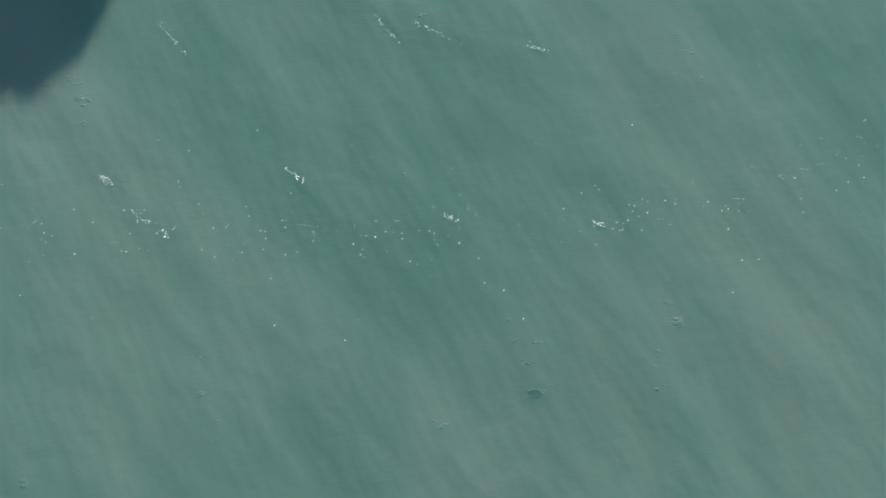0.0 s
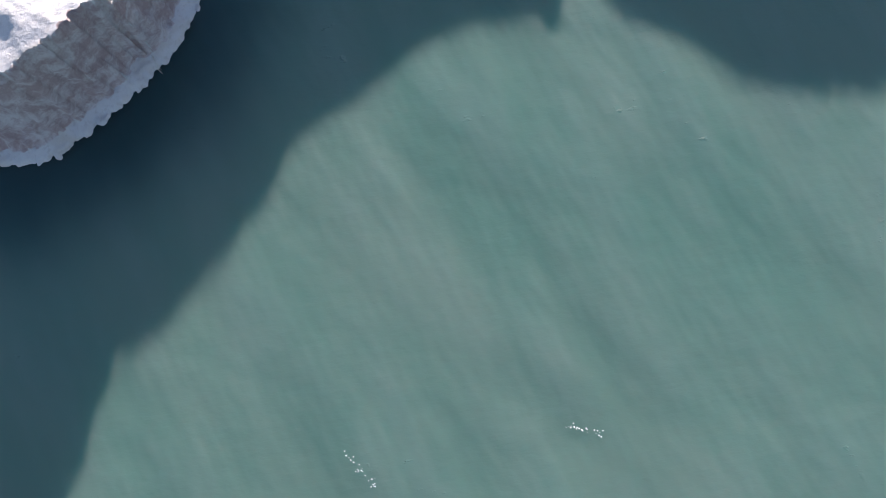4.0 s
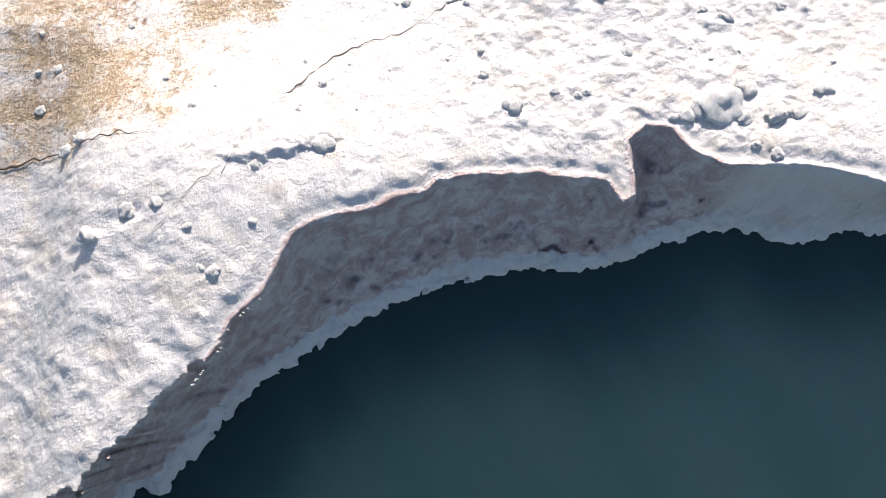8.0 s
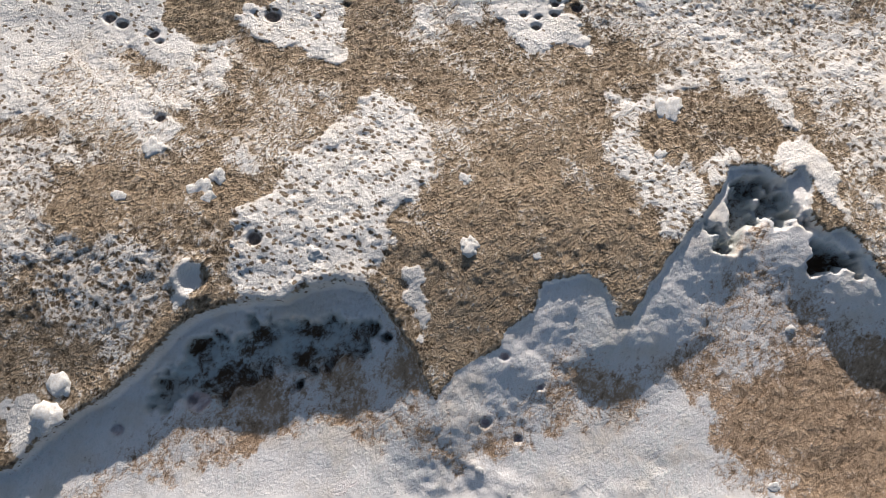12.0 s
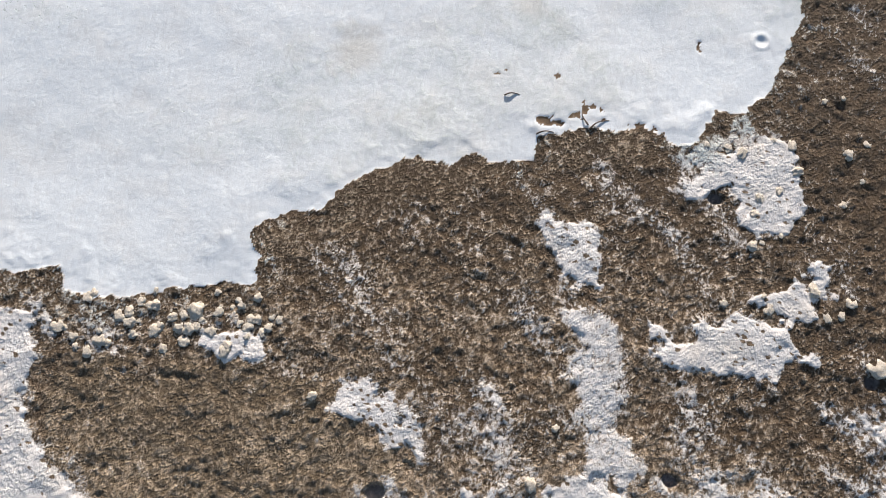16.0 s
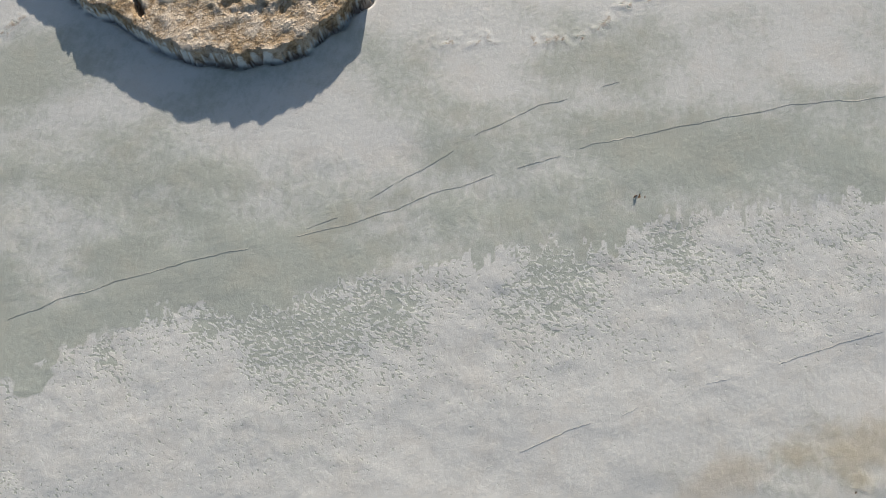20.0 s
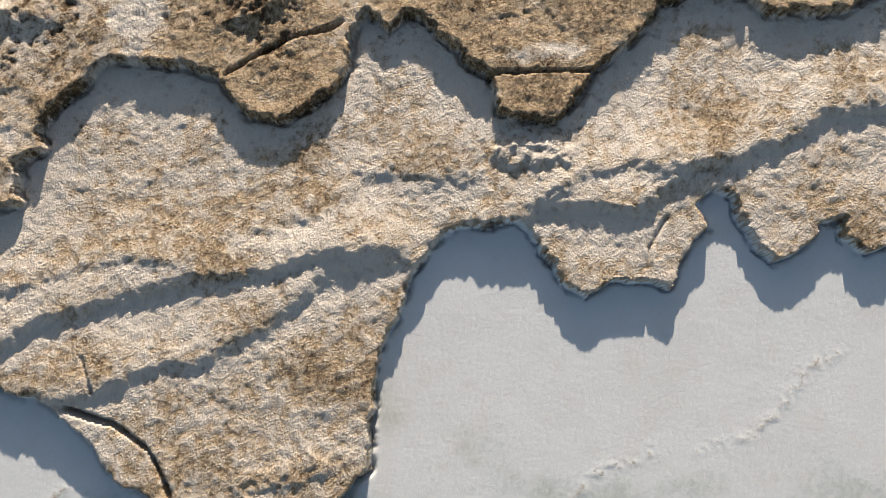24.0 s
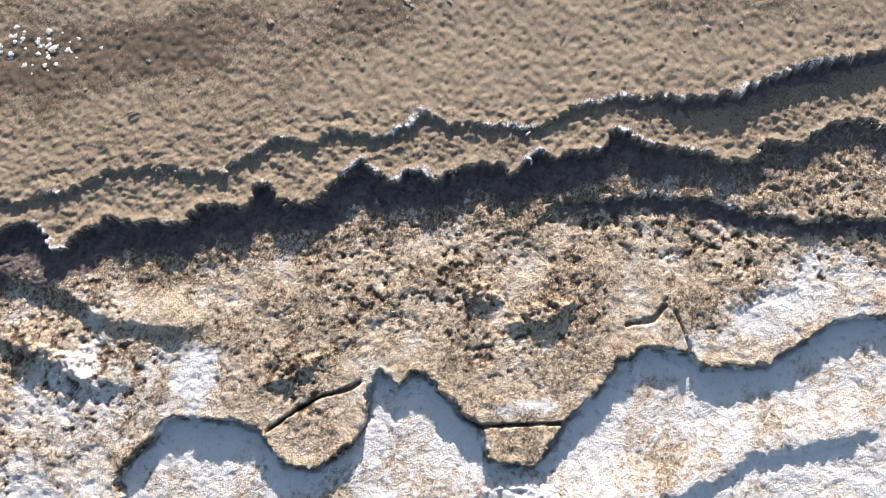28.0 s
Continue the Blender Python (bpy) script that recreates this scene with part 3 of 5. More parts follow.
def crack(net, line, wide, deep, thin=1.0, wobble=0.0):
    """A cleft along a line: wide at its right end, thin times that at its left."""
    d = net.away(line, 0.8) + 0.014 * fbm(net.x, net.y, 0.3, 2, shift=2.0) + 0.07 * wobble * fbm(net.x, net.y, 0.7, 3, 0.6, shift=2.4)
    lo, hi = min(p[0] for p in line), max(p[0] for p in line)
    w = wide * (thin + (1 - thin) * step(net.x, lo, hi))
    return -deep * (w / wide) * np.clip(1.6 - 1.2 * np.maximum(d, 0) / w, 0, 1)


def net_object(name, net, z, masks, keep, material, label="", category="", kind="structure", parent=None):
    """The cells of the net that keep picks, as one mesh with the masks on its points."""
    ny, nx = net.x.shape
    j, i = np.nonzero(keep)
    a = j * nx + i
    quads = np.stack([a, a + 1, a + nx + 1, a + nx], 1)
    used, again = np.unique(quads, return_inverse=True)
    me = bpy.data.meshes.new(name)
    me.vertices.add(len(used))
    me.vertices.foreach_set("co", np.stack([net.x.ravel()[used], net.y.ravel()[used], z.ravel()[used]], 1).astype(np.float32).ravel())
    me.loops.add(quads.size)
    me.loops.foreach_set("vertex_index", again.reshape(-1).astype(np.int32))
    me.polygons.add(len(quads))
    me.polygons.foreach_set("loop_start", np.arange(0, quads.size, 4, dtype=np.int32))
    me.polygons.foreach_set("use_smooth", np.ones(len(quads), bool))
    for key, mask in masks.items():
        me.attributes.new(key, "FLOAT", "POINT").data.foreach_set("value", mask.ravel()[used].astype(np.float32))
    me.update(calc_edges=True)
    me.materials.append(material)
    ob = new(name, me)
    if parent:
        ob.parent = parent
        return tagged(ob, label)
    return tagged(ob, label, category, kind=kind)


def cells(mask):
    return mask[:-1, :-1]


# lake side: ice shelf, frozen sand terrace, lagoon
net = Sheet(spread(-12.0, 12.0, 0.04, -400, 400), np.r_[np.arange(17.0, 32.0, 0.05), np.arange(32.0, 39.5, 0.032), np.arange(39.5, 43.0, 0.05), np.arange(43.0, 60.5, 0.032), np.arange(60.5, 72.0, 0.045), np.linspace(72.0, 75.9, 57)])
X, Y = net.x, net.y
rough = fbm(X, Y, 1.6, 5, shift=0.3)
lumpy = fbm(X, Y, 0.45, 4, shift=1.1)
ragged = fbm(X, Y, 0.35, 3, 0.6, shift=2.2)
ridged = 1 - np.abs(fbm(X, Y, 0.7, 4, 0.55, shift=0.9)) * 2
billow = 1 - 2.2 * np.abs(fbm(X, Y, 0.55, 4, 0.5, shift=3.7))
fray = 0.9 * rough + 0.8 * lumpy + 0.6 * ragged

# lake edge of the ice: foot, face and lip
rim = net.beyond(RIM, 4.0)
dr = rim + 0.09 * ragged + 0.10 * fbm(X, Y, 0.26, 2, shift=3.1) + 0.06 * fbm(X, Y, 0.1, 1, shift=3.3)
lip_block = net.within(LIP_P + [(-700.0, LIP_P[-1][1]), (-700.0, LIP_P[0][1])], 4.0)
lip_shelf = net.beyond(LIP_S, 4.0)
dl = np.maximum(lip_block, lip_shelf) + 0.10 * rough + 0.06 * ragged
FINE = np.arange(10.0, 82.0, 0.05)
profile = np.interp(FINE, [17, 24.7, 31, 32.7, 35.7, 38.5, 41, 43.3, 46.3, 48.8, 51.5, 57, 59, 76], [2.9, 3.0, 3.0, 2.95, 2.2, 1.8, 1.2, 1.32, 1.6, 1.15, 0.68, 0.76, 0.76, 0.76])
bell = np.exp(-(np.arange(-3, 3.01, 0.05) ** 2) / 0.8)
profile = np.convolve(np.pad(profile, 60, mode="edge"), bell / bell.sum(), "valid")
top = np.interp(Y, FINE, profile)
top = top + np.interp(X, [-9, -5, -2, 1.5, 3.5, 5.5, 7.5, 10, 14], [0.2, 0.25, 0.0, -0.42, -0.52, -0.45, -0.25, 0.0, 0.05]) * step(-Y, -38, -31)
top = top - step(-X, 6.5, 8.5) * np.clip(top - 2.25, 0, 2) * (Y < 40)
dome = 3.0 - 0.13 * np.clip(Y - 18, -2, 7) + 0.25 * step(lip_block, 0.0, 2.5) + 0.12 * rough
top = np.where((Y < 24.55) & (X < -5.5), dome, top)
FOOT = 0.38
inner = np.maximum(dr - FOOT, 0)
rise = np.clip(inner / np.maximum(inner + np.maximum(-dl, 0), 0.10), 0, 1)
rise = np.where(dl > 0, np.clip(inner / 0.12, 0, 1), rise)
low_ice = np.where(dr < 0, 1.1 * dr, 0.03 + 0.19 * np.sqrt(np.clip(dr / FOOT, 0, 1)) + 0.03 * lumpy * step(dr, 0.0, 0.1))
band = step(rise, 0.02, 0.25) * step(-rise, -1.0, -0.75)
face = low_ice + (top - low_ice) * (0.75 * rise + 0.25 * rise**3) + band * (0.22 * ridged - 0.14 + 0.20 * billow + 0.14 * lumpy)
for hx, hy, hr in ((-1.99, 30.55, 0.22), (2.59, 31.34, 0.3), (7.22, 31.78, 0.3), (4.56, 32.37, 0.35)):
    face -= 0.4 * np.exp(-(((X - hx) / hr) ** 2 + ((Y - hy) / (0.6 * hr)) ** 2))
on_top = step(dl, -0.1, 0.4)
H = np.where(dr < FOOT, low_ice, np.maximum(face, 0.05)) + on_top * (0.045 * rough + 0.012 * lumpy)
H -= 0.10 * np.exp(-(((dl - 0.05) / 0.2) ** 2)) * on_top
rubble = bump_of(X, Y, [(3.0, 39.57, 3.6, 1.9, -8, 1.0), (7.4, 38.12, 3.0, 2.5, 0, 0.6), (0.56, 41.12, 2.0, 0.7, -10, 0.8), (4.95, 35.21, 5.5, 2.4, 10, 0.45), (-6.87, 29.32, 3.0, 3.0, 0, 0.35)])
H += rubble * (0.03 * billow + 0.05 * lumpy + 0.03 * ragged) + on_top * step(-Y, -42, -38) * (0.008 * billow + 0.02 * ragged)
H += 0.07 * bump_of(X, Y, [(-3.12, 32.91, 1.1, 0.22, 14, 1.0)])

# scarp between the lower ice and the frozen sand terrace
s1 = net.beyond(S1, 4.0) + 0.06 * ragged + 0.03 * rough
up = step(s1, -0.05, 0.05)
lower_side = (1 - up) * step(Y, 38.0, 41.5) * (Y < 49.0)
H -= lower_side * np.interp(Y, [38, 40.5, 43.4, 48.4], [0, 0.03, 0.18, 0.32]) * np.interp(X, [-9, -4, -1.8, -0.8, 0.5, 3.5, 5, 8], [1.5, 1.9, 1.7, 1.1, 1.2, 1.2, 1.4, 1.4])
low_run = np.interp(X, [-1.5, 0.2, 3.5, 8], [1.0, 0.3, 0.3, 0.6])
H += up * 0.10 * low_run * step(-Y, -53, -49) * (Y > 40)
hollow = Cover(net, fray, deep=0.0)
hollow.lay([(-5.9, 43.9), (-5.5, 44.3), (-4.2, 44.7), (-2.0, 44.9), (-1.4, 44.3), (-2.2, 44.2), (-3.8, 43.3), (-4.7, 43.4), (-5.5, 43.3), (-5.9, 42.8), (-6.2, 43.0)], soft=0.2, deep=1.0)
hollow.lay([(5.9, 47.5), (6.8, 47.2), (7.3, 46.6), (7.8, 45.8), (7.3, 45.6), (7.0, 46.6), (6.3, 46.7), (5.6, 46.1), (5.4, 46.1)], soft=0.2, deep=1.0)
cave = hollow.field["deep"]
H += lower_side * np.interp(X, [-9, -1.8, -0.5, 3.5, 5, 8], [0.1, 0.1, 0.26, 0.26, 0.34, 0.34]) * step(s1 + 0.25 * rough, -1.9, 0.0) * (1 - cave)
H -= (1 - up) * cave * (0.22 + 0.25 * lumpy + 0.1 * ragged)
H += up * 0.08 * low_run * np.exp(-(((s1 - 0.15) / 0.25) ** 2)) * (np.abs(s1) < 2)

# frozen lagoon
l1 = net.beyond(L1, 4.0) + 0.10 * ragged + 0.06 * fbm(X, Y, 0.15, 2, shift=4.0)
fringe = 0.5 * fbm(X * 2.2, Y * 0.7, 0.35, 3, 0.6, shift=0.0)
l2, l2s = net.beyond(L2, 4.0) + 0.3 * ragged + fringe, net.beyond(L2S, 4.0) + 0.8 * rough
lagoon = step(l1, -0.03, 0.03)
crusty = step(l2s, 0, 3.2) * step(-l2, -0.1, 0.08)
ice_level = 0.745 + 0.02 * rough - 0.035 * step(l1, 0.3, 2.5) + 0.012 * rough + crusty * (0.008 * lumpy + 0.006 * ragged)
for line in (R1, R2, R3, R4):
    d = net.away(line, 1.0)
    ice_level = ice_level + 0.012 * np.exp(-((d / 0.2) ** 2)) * step(fbm(X, Y, 0.14, 3, shift=6.0), -0.1, 0.3) * step(Y, 74, 76)
litter = step(np.minimum(bump_of(X, Y, DEBRIS), 0.7) + 1.5 * fbm(X, Y, 0.16, 3, 0.6, shift=1.9), 0.55, 0.8) * (bump_of(X, Y, DEBRIS) > 0.1)
ice_level = ice_level - 0.02 * litter * (0.6 + ragged) + 0.03 * np.maximum(lumpy, 0) * step(-l1, -1.2, -0.2)

# pitted sand and snow of the terrace
clouds = fbm(X, Y * 1.6, 3.0, 4, 0.55, shift=6.6)
ice_cover = Cover(net, fray, sand=0.55, wet_shade=0.1, tint=0.0)
ice_cover.lay([(-13.1, 39.7), (-9.4, 39.2), (-6.5, 39.8), (-4.5, 40.3), (-2.1, 40.2), (-3.0, 38.9), (-4.6, 38.6), (-8.1, 37.5), (-12.6, 37.1)], sand=0.85, wet_shade=0.2, tint=0.1, soft=0.4)
ice_cover.lay([(-12.7, 37.3), (-9.2, 37.5), (-7.5, 37.8), (-6.8, 35.9), (-5.1, 34.0), (-5.8, 31.7), (-11.7, 31.8)], sand=0.5, wet_shade=0.0, tint=0.45, soft=0.6)
ice_cover.lay([(-7.5, 37.8), (-5.2, 38.5), (-3.2, 38.4), (-2.9, 36.6), (-3.5, 34.8), (-3.4, 33.2), (-5.3, 32.8), (-5.1, 34.0), (-6.7, 35.9)], sand=0.44, wet_shade=0.0, tint=0.5, soft=0.8)
ice_cover.lay([(5.6, 43.3), (6.5, 43.8), (11.8, 45.2), (12.1, 39.1), (9.3, 39.5), (8.3, 39.8), (7.4, 40.2), (6.6, 41.3), (5.7, 41.7)], sand=0.8, wet_shade=0.25, tint=0.1, soft=0.4)
ice_cover.lay([(-7.0, 41.2), (-6.0, 41.8), (-4.2, 42.0), (-3.9, 42.5), (-2.6, 42.6), (-2.1, 42.1), (0.1, 41.9), (1.4, 42.1), (3.6, 42.6), (3.7, 43.4), (4.7, 43.7), (4.9, 42.3), (5.4, 41.5), (6.3, 41.1), (6.7, 40.3), (7.4, 40.1), (7.8, 39.8), (9.3, 39.4), (13.3, 39.0), (11.5, 29.7), (-0.0, 29.0), (-11.2, 29.1), (-11.7, 32.2), (-8.5, 32.5), (-7.3, 32.9), (-5.9, 33.6), (-4.3, 35.0), (-3.3, 36.7), (-2.9, 37.5), (-2.7, 38.6), (-2.8, 39.4), (-2.1, 40.2), (-3.3, 40.3), (-4.4, 40.4), (-5.5, 39.9), (-6.4, 40.0), (-6.9, 40.7)], sand=0.07, wet_shade=0.0, soft=0.3)
ice_cover.lay([(-7.8, 32.7), (-6.0, 33.5), (-4.1, 35.1), (-2.7, 37.5), (-2.7, 39.7), (-5.3, 39.7), (-6.3, 36.6), (-7.9, 35.2), (-8.2, 34.1)], sand=0.48, wet_shade=0.0, tint=0.5, soft=0.7)
ice_cover.lay([(1.0, 38.4), (1.8, 38.5), (2.0, 38.2), (1.3, 38.0)], sand=0.25, wet_shade=0.0, tint=0.35, soft=0.35)
cover = Cover(net, fray, sand=0.84, wet_shade=0.26, bore=0.22, tint=0.0, smooth=0.0)
cover.lay([(5.5, 53.5), (12.0, 52.0), (13.0, 66.0), (8.0, 64.8), (7.2, 62.0), (6.3, 58.0)], sand=0.92, wet_shade=0.5, bore=0.5, soft=0.6)
cover.lay([(-10.0, 57.2), (-4.5, 57.0), (-4.6, 58.6), (-10.0, 58.8)], sand=0.75, wet_shade=0.3, bore=0.6, soft=0.4)
cover.lay([(-11.6, 45.7), (-8.1, 46.2), (-5.9, 46.4), (-4.8, 45.4), (-5.8, 44.4), (-7.8, 43.0), (-10.9, 41.6)], sand=0.80, wet_shade=0.2, bore=0.5, soft=0.3)
cover.lay([(-12.0, 48.9), (-8.5, 48.8), (-6.8, 48.0), (-8.1, 47.6), (-8.1, 46.5), (-6.9, 46.4), (-5.7, 46.3), (-4.9, 45.2), (-5.8, 44.7), (-6.8, 43.7), (-7.9, 44.8), (-8.6, 45.7), (-11.5, 45.5)], sand=0.52, wet_shade=0.2, bore=0.9, soft=0.3)
cover.lay([(-8.3, 47.8), (-6.2, 47.9), (-6.2, 49.4), (-5.0, 49.5), (-4.2, 47.8), (-4.8, 46.6), (-5.9, 46.4), (-7.1, 46.6), (-8.2, 46.7)], sand=0.93, wet_shade=0.22, soft=0.25)
cover.lay([(-8.9, 50.4), (-6.3, 50.6), (-4.8, 50.3), (-2.6, 49.9), (-2.4, 49.3), (-3.5, 48.2), (-4.5, 48.0), (-5.0, 49.5), (-6.2, 49.4), (-6.2, 47.9), (-7.3, 48.4), (-8.5, 49.0)], sand=0.64, wet_shade=0.05, soft=0.5)
cover.lay([(-12.8, 52.5), (-7.8, 52.2), (-7.8, 51.1), (-8.8, 50.4), (-8.7, 49.1), (-12.3, 48.7)], sand=0.26, wet_shade=0.0, bore=0.6, soft=0.3, thing=True)
cover.lay([(-1.3, 46.6), (-0.1, 47.8), (1.1, 48.5), (2.3, 49.0), (3.4, 47.4), (4.2, 46.3), (3.5, 44.9), (2.7, 45.6), (1.7, 45.4), (0.8, 44.4), (-0.3, 43.5), (-0.6, 44.7), (-1.3, 45.8)], sand=0.90, wet_shade=0.12, soft=0.35)
cover.lay([(-1.1, 48.7), (0.9, 50.5), (2.2, 50.2), (2.4, 48.9), (1.1, 48.6), (-0.1, 47.7), (-1.1, 46.9)], sand=0.70, wet_shade=0.03, soft=0.5)
cover.lay([(-4.7, 45.1), (-4.5, 46.1), (-4.1, 47.1), (-3.4, 48.0), (-2.5, 49.2), (-1.6, 49.7), (-0.7, 48.7), (-0.8, 47.4), (-1.4, 46.6), (-1.4, 45.8), (-2.0, 45.3), (-2.9, 45.2), (-3.8, 44.9)], sand=0.12, wet_shade=0.0, bore=1.25, soft=0.22, thing=True)
cover.lay([(-1.2, 45.8), (-0.7, 45.8), (-0.6, 44.7), (-0.8, 44.3), (-1.1, 45.0)], sand=0.08, wet_shade=0.0, soft=0.12, thing=True)
cover.lay([(-5.8, 45.6), (-5.5, 45.8), (-5.1, 45.7), (-5.1, 45.3), (-5.5, 44.9), (-5.8, 44.5), (-5.9, 45.1)], sand=0.05, wet_shade=0.0, soft=0.12, thing=True)
cover.lay([(-8.8, 42.9), (-8.4, 43.1), (-8.0, 42.9), (-8.1, 42.5), (-8.5, 42.3), (-8.7, 42.6)], sand=0.1, wet_shade=0.0, soft=0.12, thing=True)
cover.lay([(3.9, 49.1), (4.9, 49.5), (6.1, 50.3), (7.0, 49.3), (7.1, 48.3), (5.8, 48.1), (4.4, 48.0), (3.9, 48.3)], sand=0.93, wet_shade=0.4, soft=0.2)
cover.lay([(3.4, 48.0), (3.6, 49.4), (5.1, 50.3), (6.0, 50.9), (6.1, 50.4), (4.9, 49.5), (4.0, 49.0), (3.8, 48.1), (4.5, 47.8), (5.8, 48.1), (5.3, 47.4), (4.4, 46.5), (3.7, 47.3)], sand=0.30, wet_shade=0.05, bore=0.9, soft=0.25, thing=True)
cover.lay([(6.1, 51.5), (6.6, 51.3), (7.3, 50.2), (7.4, 48.8), (7.0, 48.7), (6.9, 50.1)], sand=0.2, wet_shade=0.0, bore=0.3, soft=0.15, thing=True)
cover.lay([(7.0, 48.6), (7.6, 48.6), (8.2, 47.1), (8.0, 46.7), (7.5, 47.2), (7.2, 47.9), (6.8, 48.0)], sand=0.03, wet_shade=0.0, soft=0.12, thing=True)
cover.lay([(7.6, 49.7), (12.2, 50.0), (11.9, 48.3), (8.3, 47.4), (7.7, 48.5)], sand=0.48, wet_shade=0.1, bore=0.7, soft=0.3, thing=True)
cover.lay([(8.1, 47.4), (11.8, 48.2), (11.2, 44.6), (8.7, 45.5), (8.2, 46.5)], sand=0.68, wet_shade=0.05, soft=0.3)
cover.lay([(-13.7, 58.0), (-9.3, 57.9), (-9.1, 55.4), (-8.3, 54.4), (-7.6, 53.7), (-7.2, 53.0), (-6.4, 52.4), (-6.6, 51.6), (-5.9, 51.0), (-5.1, 51.1), (-5.0, 50.2), (-6.7, 50.5), (-8.2, 50.9), (-8.8, 50.4), (-12.2, 49.9)], sand=0.12, wet_shade=0.0, bore=0.35, soft=0.3, thing=True)
cover.lay([(-9.1, 50.9), (-8.3, 51.6), (-6.7, 50.5), (-5.0, 50.1), (-4.8, 49.7), (-6.0, 49.1), (-9.1, 49.4)], sand=0.52, wet_shade=0.0, soft=0.5)
cover.lay([(-9.2, 56.7), (-4.8, 56.7), (-3.1, 56.5), (-3.0, 55.8), (-2.0, 55.1), (-1.8, 54.5), (-2.9, 53.7), (-3.8, 53.0), (-4.0, 52.4), (-4.9, 52.0), (-5.1, 51.2), (-5.8, 51.0), (-6.4, 51.6), (-6.6, 52.5), (-7.3, 53.0), (-7.0, 53.8), (-8.3, 54.4), (-9.1, 55.2)], sand=1.05, wet_shade=0.42, tint=0.15, bore=0.25, soft=0.18)
cover.lay([(-3.9, 52.9), (-2.9, 53.3), (-2.6, 52.4), (-2.5, 50.7), (-2.9, 50.4), (-3.5, 51.1), (-4.8, 51.1), (-4.8, 52.0), (-4.0, 52.2)], sand=0.05, wet_shade=0.0, bore=0.5, soft=0.12, thing=True)
cover.lay([(-3.0, 56.4), (-2.4, 56.3), (-1.2, 55.4), (-1.2, 54.8), (-1.7, 55.0), (-2.5, 55.6), (-3.0, 55.9)], sand=0.1, wet_shade=0.0, bore=0.6, soft=0.14, thing=True)
cover.lay([(-1.8, 53.4), (0.6, 52.5), (0.9, 51.7), (-0.6, 50.8), (-1.7, 51.8), (-2.6, 53.0), (-2.3, 53.9)], sand=0.5, wet_shade=0.05, soft=0.45)
cover.lay([(-2.3, 51.9), (-1.7, 52.3), (-0.9, 52.4), (-1.4, 50.7), (-2.4, 51.0)], sand=0.85, wet_shade=0.25, soft=0.3)
cover.lay([(-0.8, 51.0), (1.2, 51.6), (1.8, 50.5), (0.6, 49.7), (-0.6, 49.9)], sand=0.75, wet_shade=0.2, bore=0.4, soft=0.4)
cover.lay([(-1.8, 56.8), (0.1, 56.8), (1.9, 55.1), (2.0, 54.4), (0.1, 54.3), (-1.0, 55.0)], sand=0.78, wet_shade=0.35, bore=0.3, soft=0.5)
cover.lay([(2.1, 57.6), (3.0, 57.2), (3.1, 54.4), (2.2, 54.3), (1.9, 55.4)], sand=0.42, wet_shade=0.05, soft=0.35)
cover.lay([(-0.4, 54.1), (0.1, 54.1), (0.3, 53.7), (1.0, 53.8), (1.4, 54.3), (2.8, 54.2), (3.0, 53.4), (2.7, 52.4), (2.4, 51.8), (2.9, 51.0), (1.7, 50.8), (1.2, 51.4), (0.8, 52.3), (0.6, 52.7), (-0.2, 52.6), (-0.5, 53.2)], sand=0.0, wet_shade=0.0, bore=0.12, soft=0.14, thing=True)
cover.lay([(3.3, 54.4), (5.4, 54.4), (6.6, 53.9), (7.6, 52.5), (10.9, 51.8), (10.3, 48.6), (6.1, 49.6), (4.5, 50.7), (3.4, 51.6), (2.9, 52.5)], sand=0.50, wet_shade=0.1, bore=0.8, soft=0.5)
cover.lay([(3.0, 56.2), (5.9, 56.2), (6.8, 55.6), (7.9, 54.7), (8.4, 52.7), (7.1, 53.3), (6.0, 54.4), (4.3, 54.9), (3.1, 55.4)], sand=0.85, wet_shade=0.55, soft=0.35)
cover.lay([(6.8, 55.7), (8.8, 55.6), (11.6, 55.3), (10.9, 51.8), (8.4, 52.5), (7.1, 53.5), (7.9, 54.6)], sand=0.55, wet_shade=0.7, bore=1.0, soft=0.35)
cover.lay([(3.5, 57.4), (4.2, 57.1), (5.8, 57.6), (6.6, 56.8), (5.9, 56.5), (4.4, 56.5), (3.8, 56.8)], sand=0.05, wet_shade=0.0, bore=0.3, soft=0.12, thing=True)
cover.lay([(5.9, 57.9), (7.2, 58.5), (7.3, 58.1), (6.4, 57.5)], sand=0.1, wet_shade=0.0, bore=0.3, soft=0.12, thing=True)
cover.lay([(1.2, 59.6), (2.2, 59.5), (2.4, 58.3), (1.5, 58.6)], sand=0.25, wet_shade=0.0, bore=0.3, soft=0.16, thing=True)
cover.lay([(-5.7, 57.2), (-5.0, 57.6), (-4.3, 57.5), (-4.5, 56.8), (-5.3, 56.8)], sand=0.15, wet_shade=0.0, bore=0.2, soft=0.12, thing=True)
cover.lay([(4.5, 60.2), (5.0, 61.1), (6.1, 61.6), (6.7, 61.4), (7.0, 59.9), (6.5, 59.6), (5.6, 59.6), (5.3, 60.4)], sand=0.03, wet_shade=0.0, bore=0.2, soft=0.12, thing=True)
cover.lay([(-4.9, 59.4), (-3.5, 59.9), (-2.6, 60.8), (-1.4, 61.1), (-0.0, 61.2), (1.2, 60.9), (1.8, 61.6), (3.7, 61.8), (4.1, 61.1), (3.0, 60.8), (0.6, 60.6), (-1.1, 60.1), (-2.6, 59.5), (-3.5, 58.9), (-4.5, 58.4)], sand=1.0, wet_shade=0.15, soft=0.25, smooth=1)
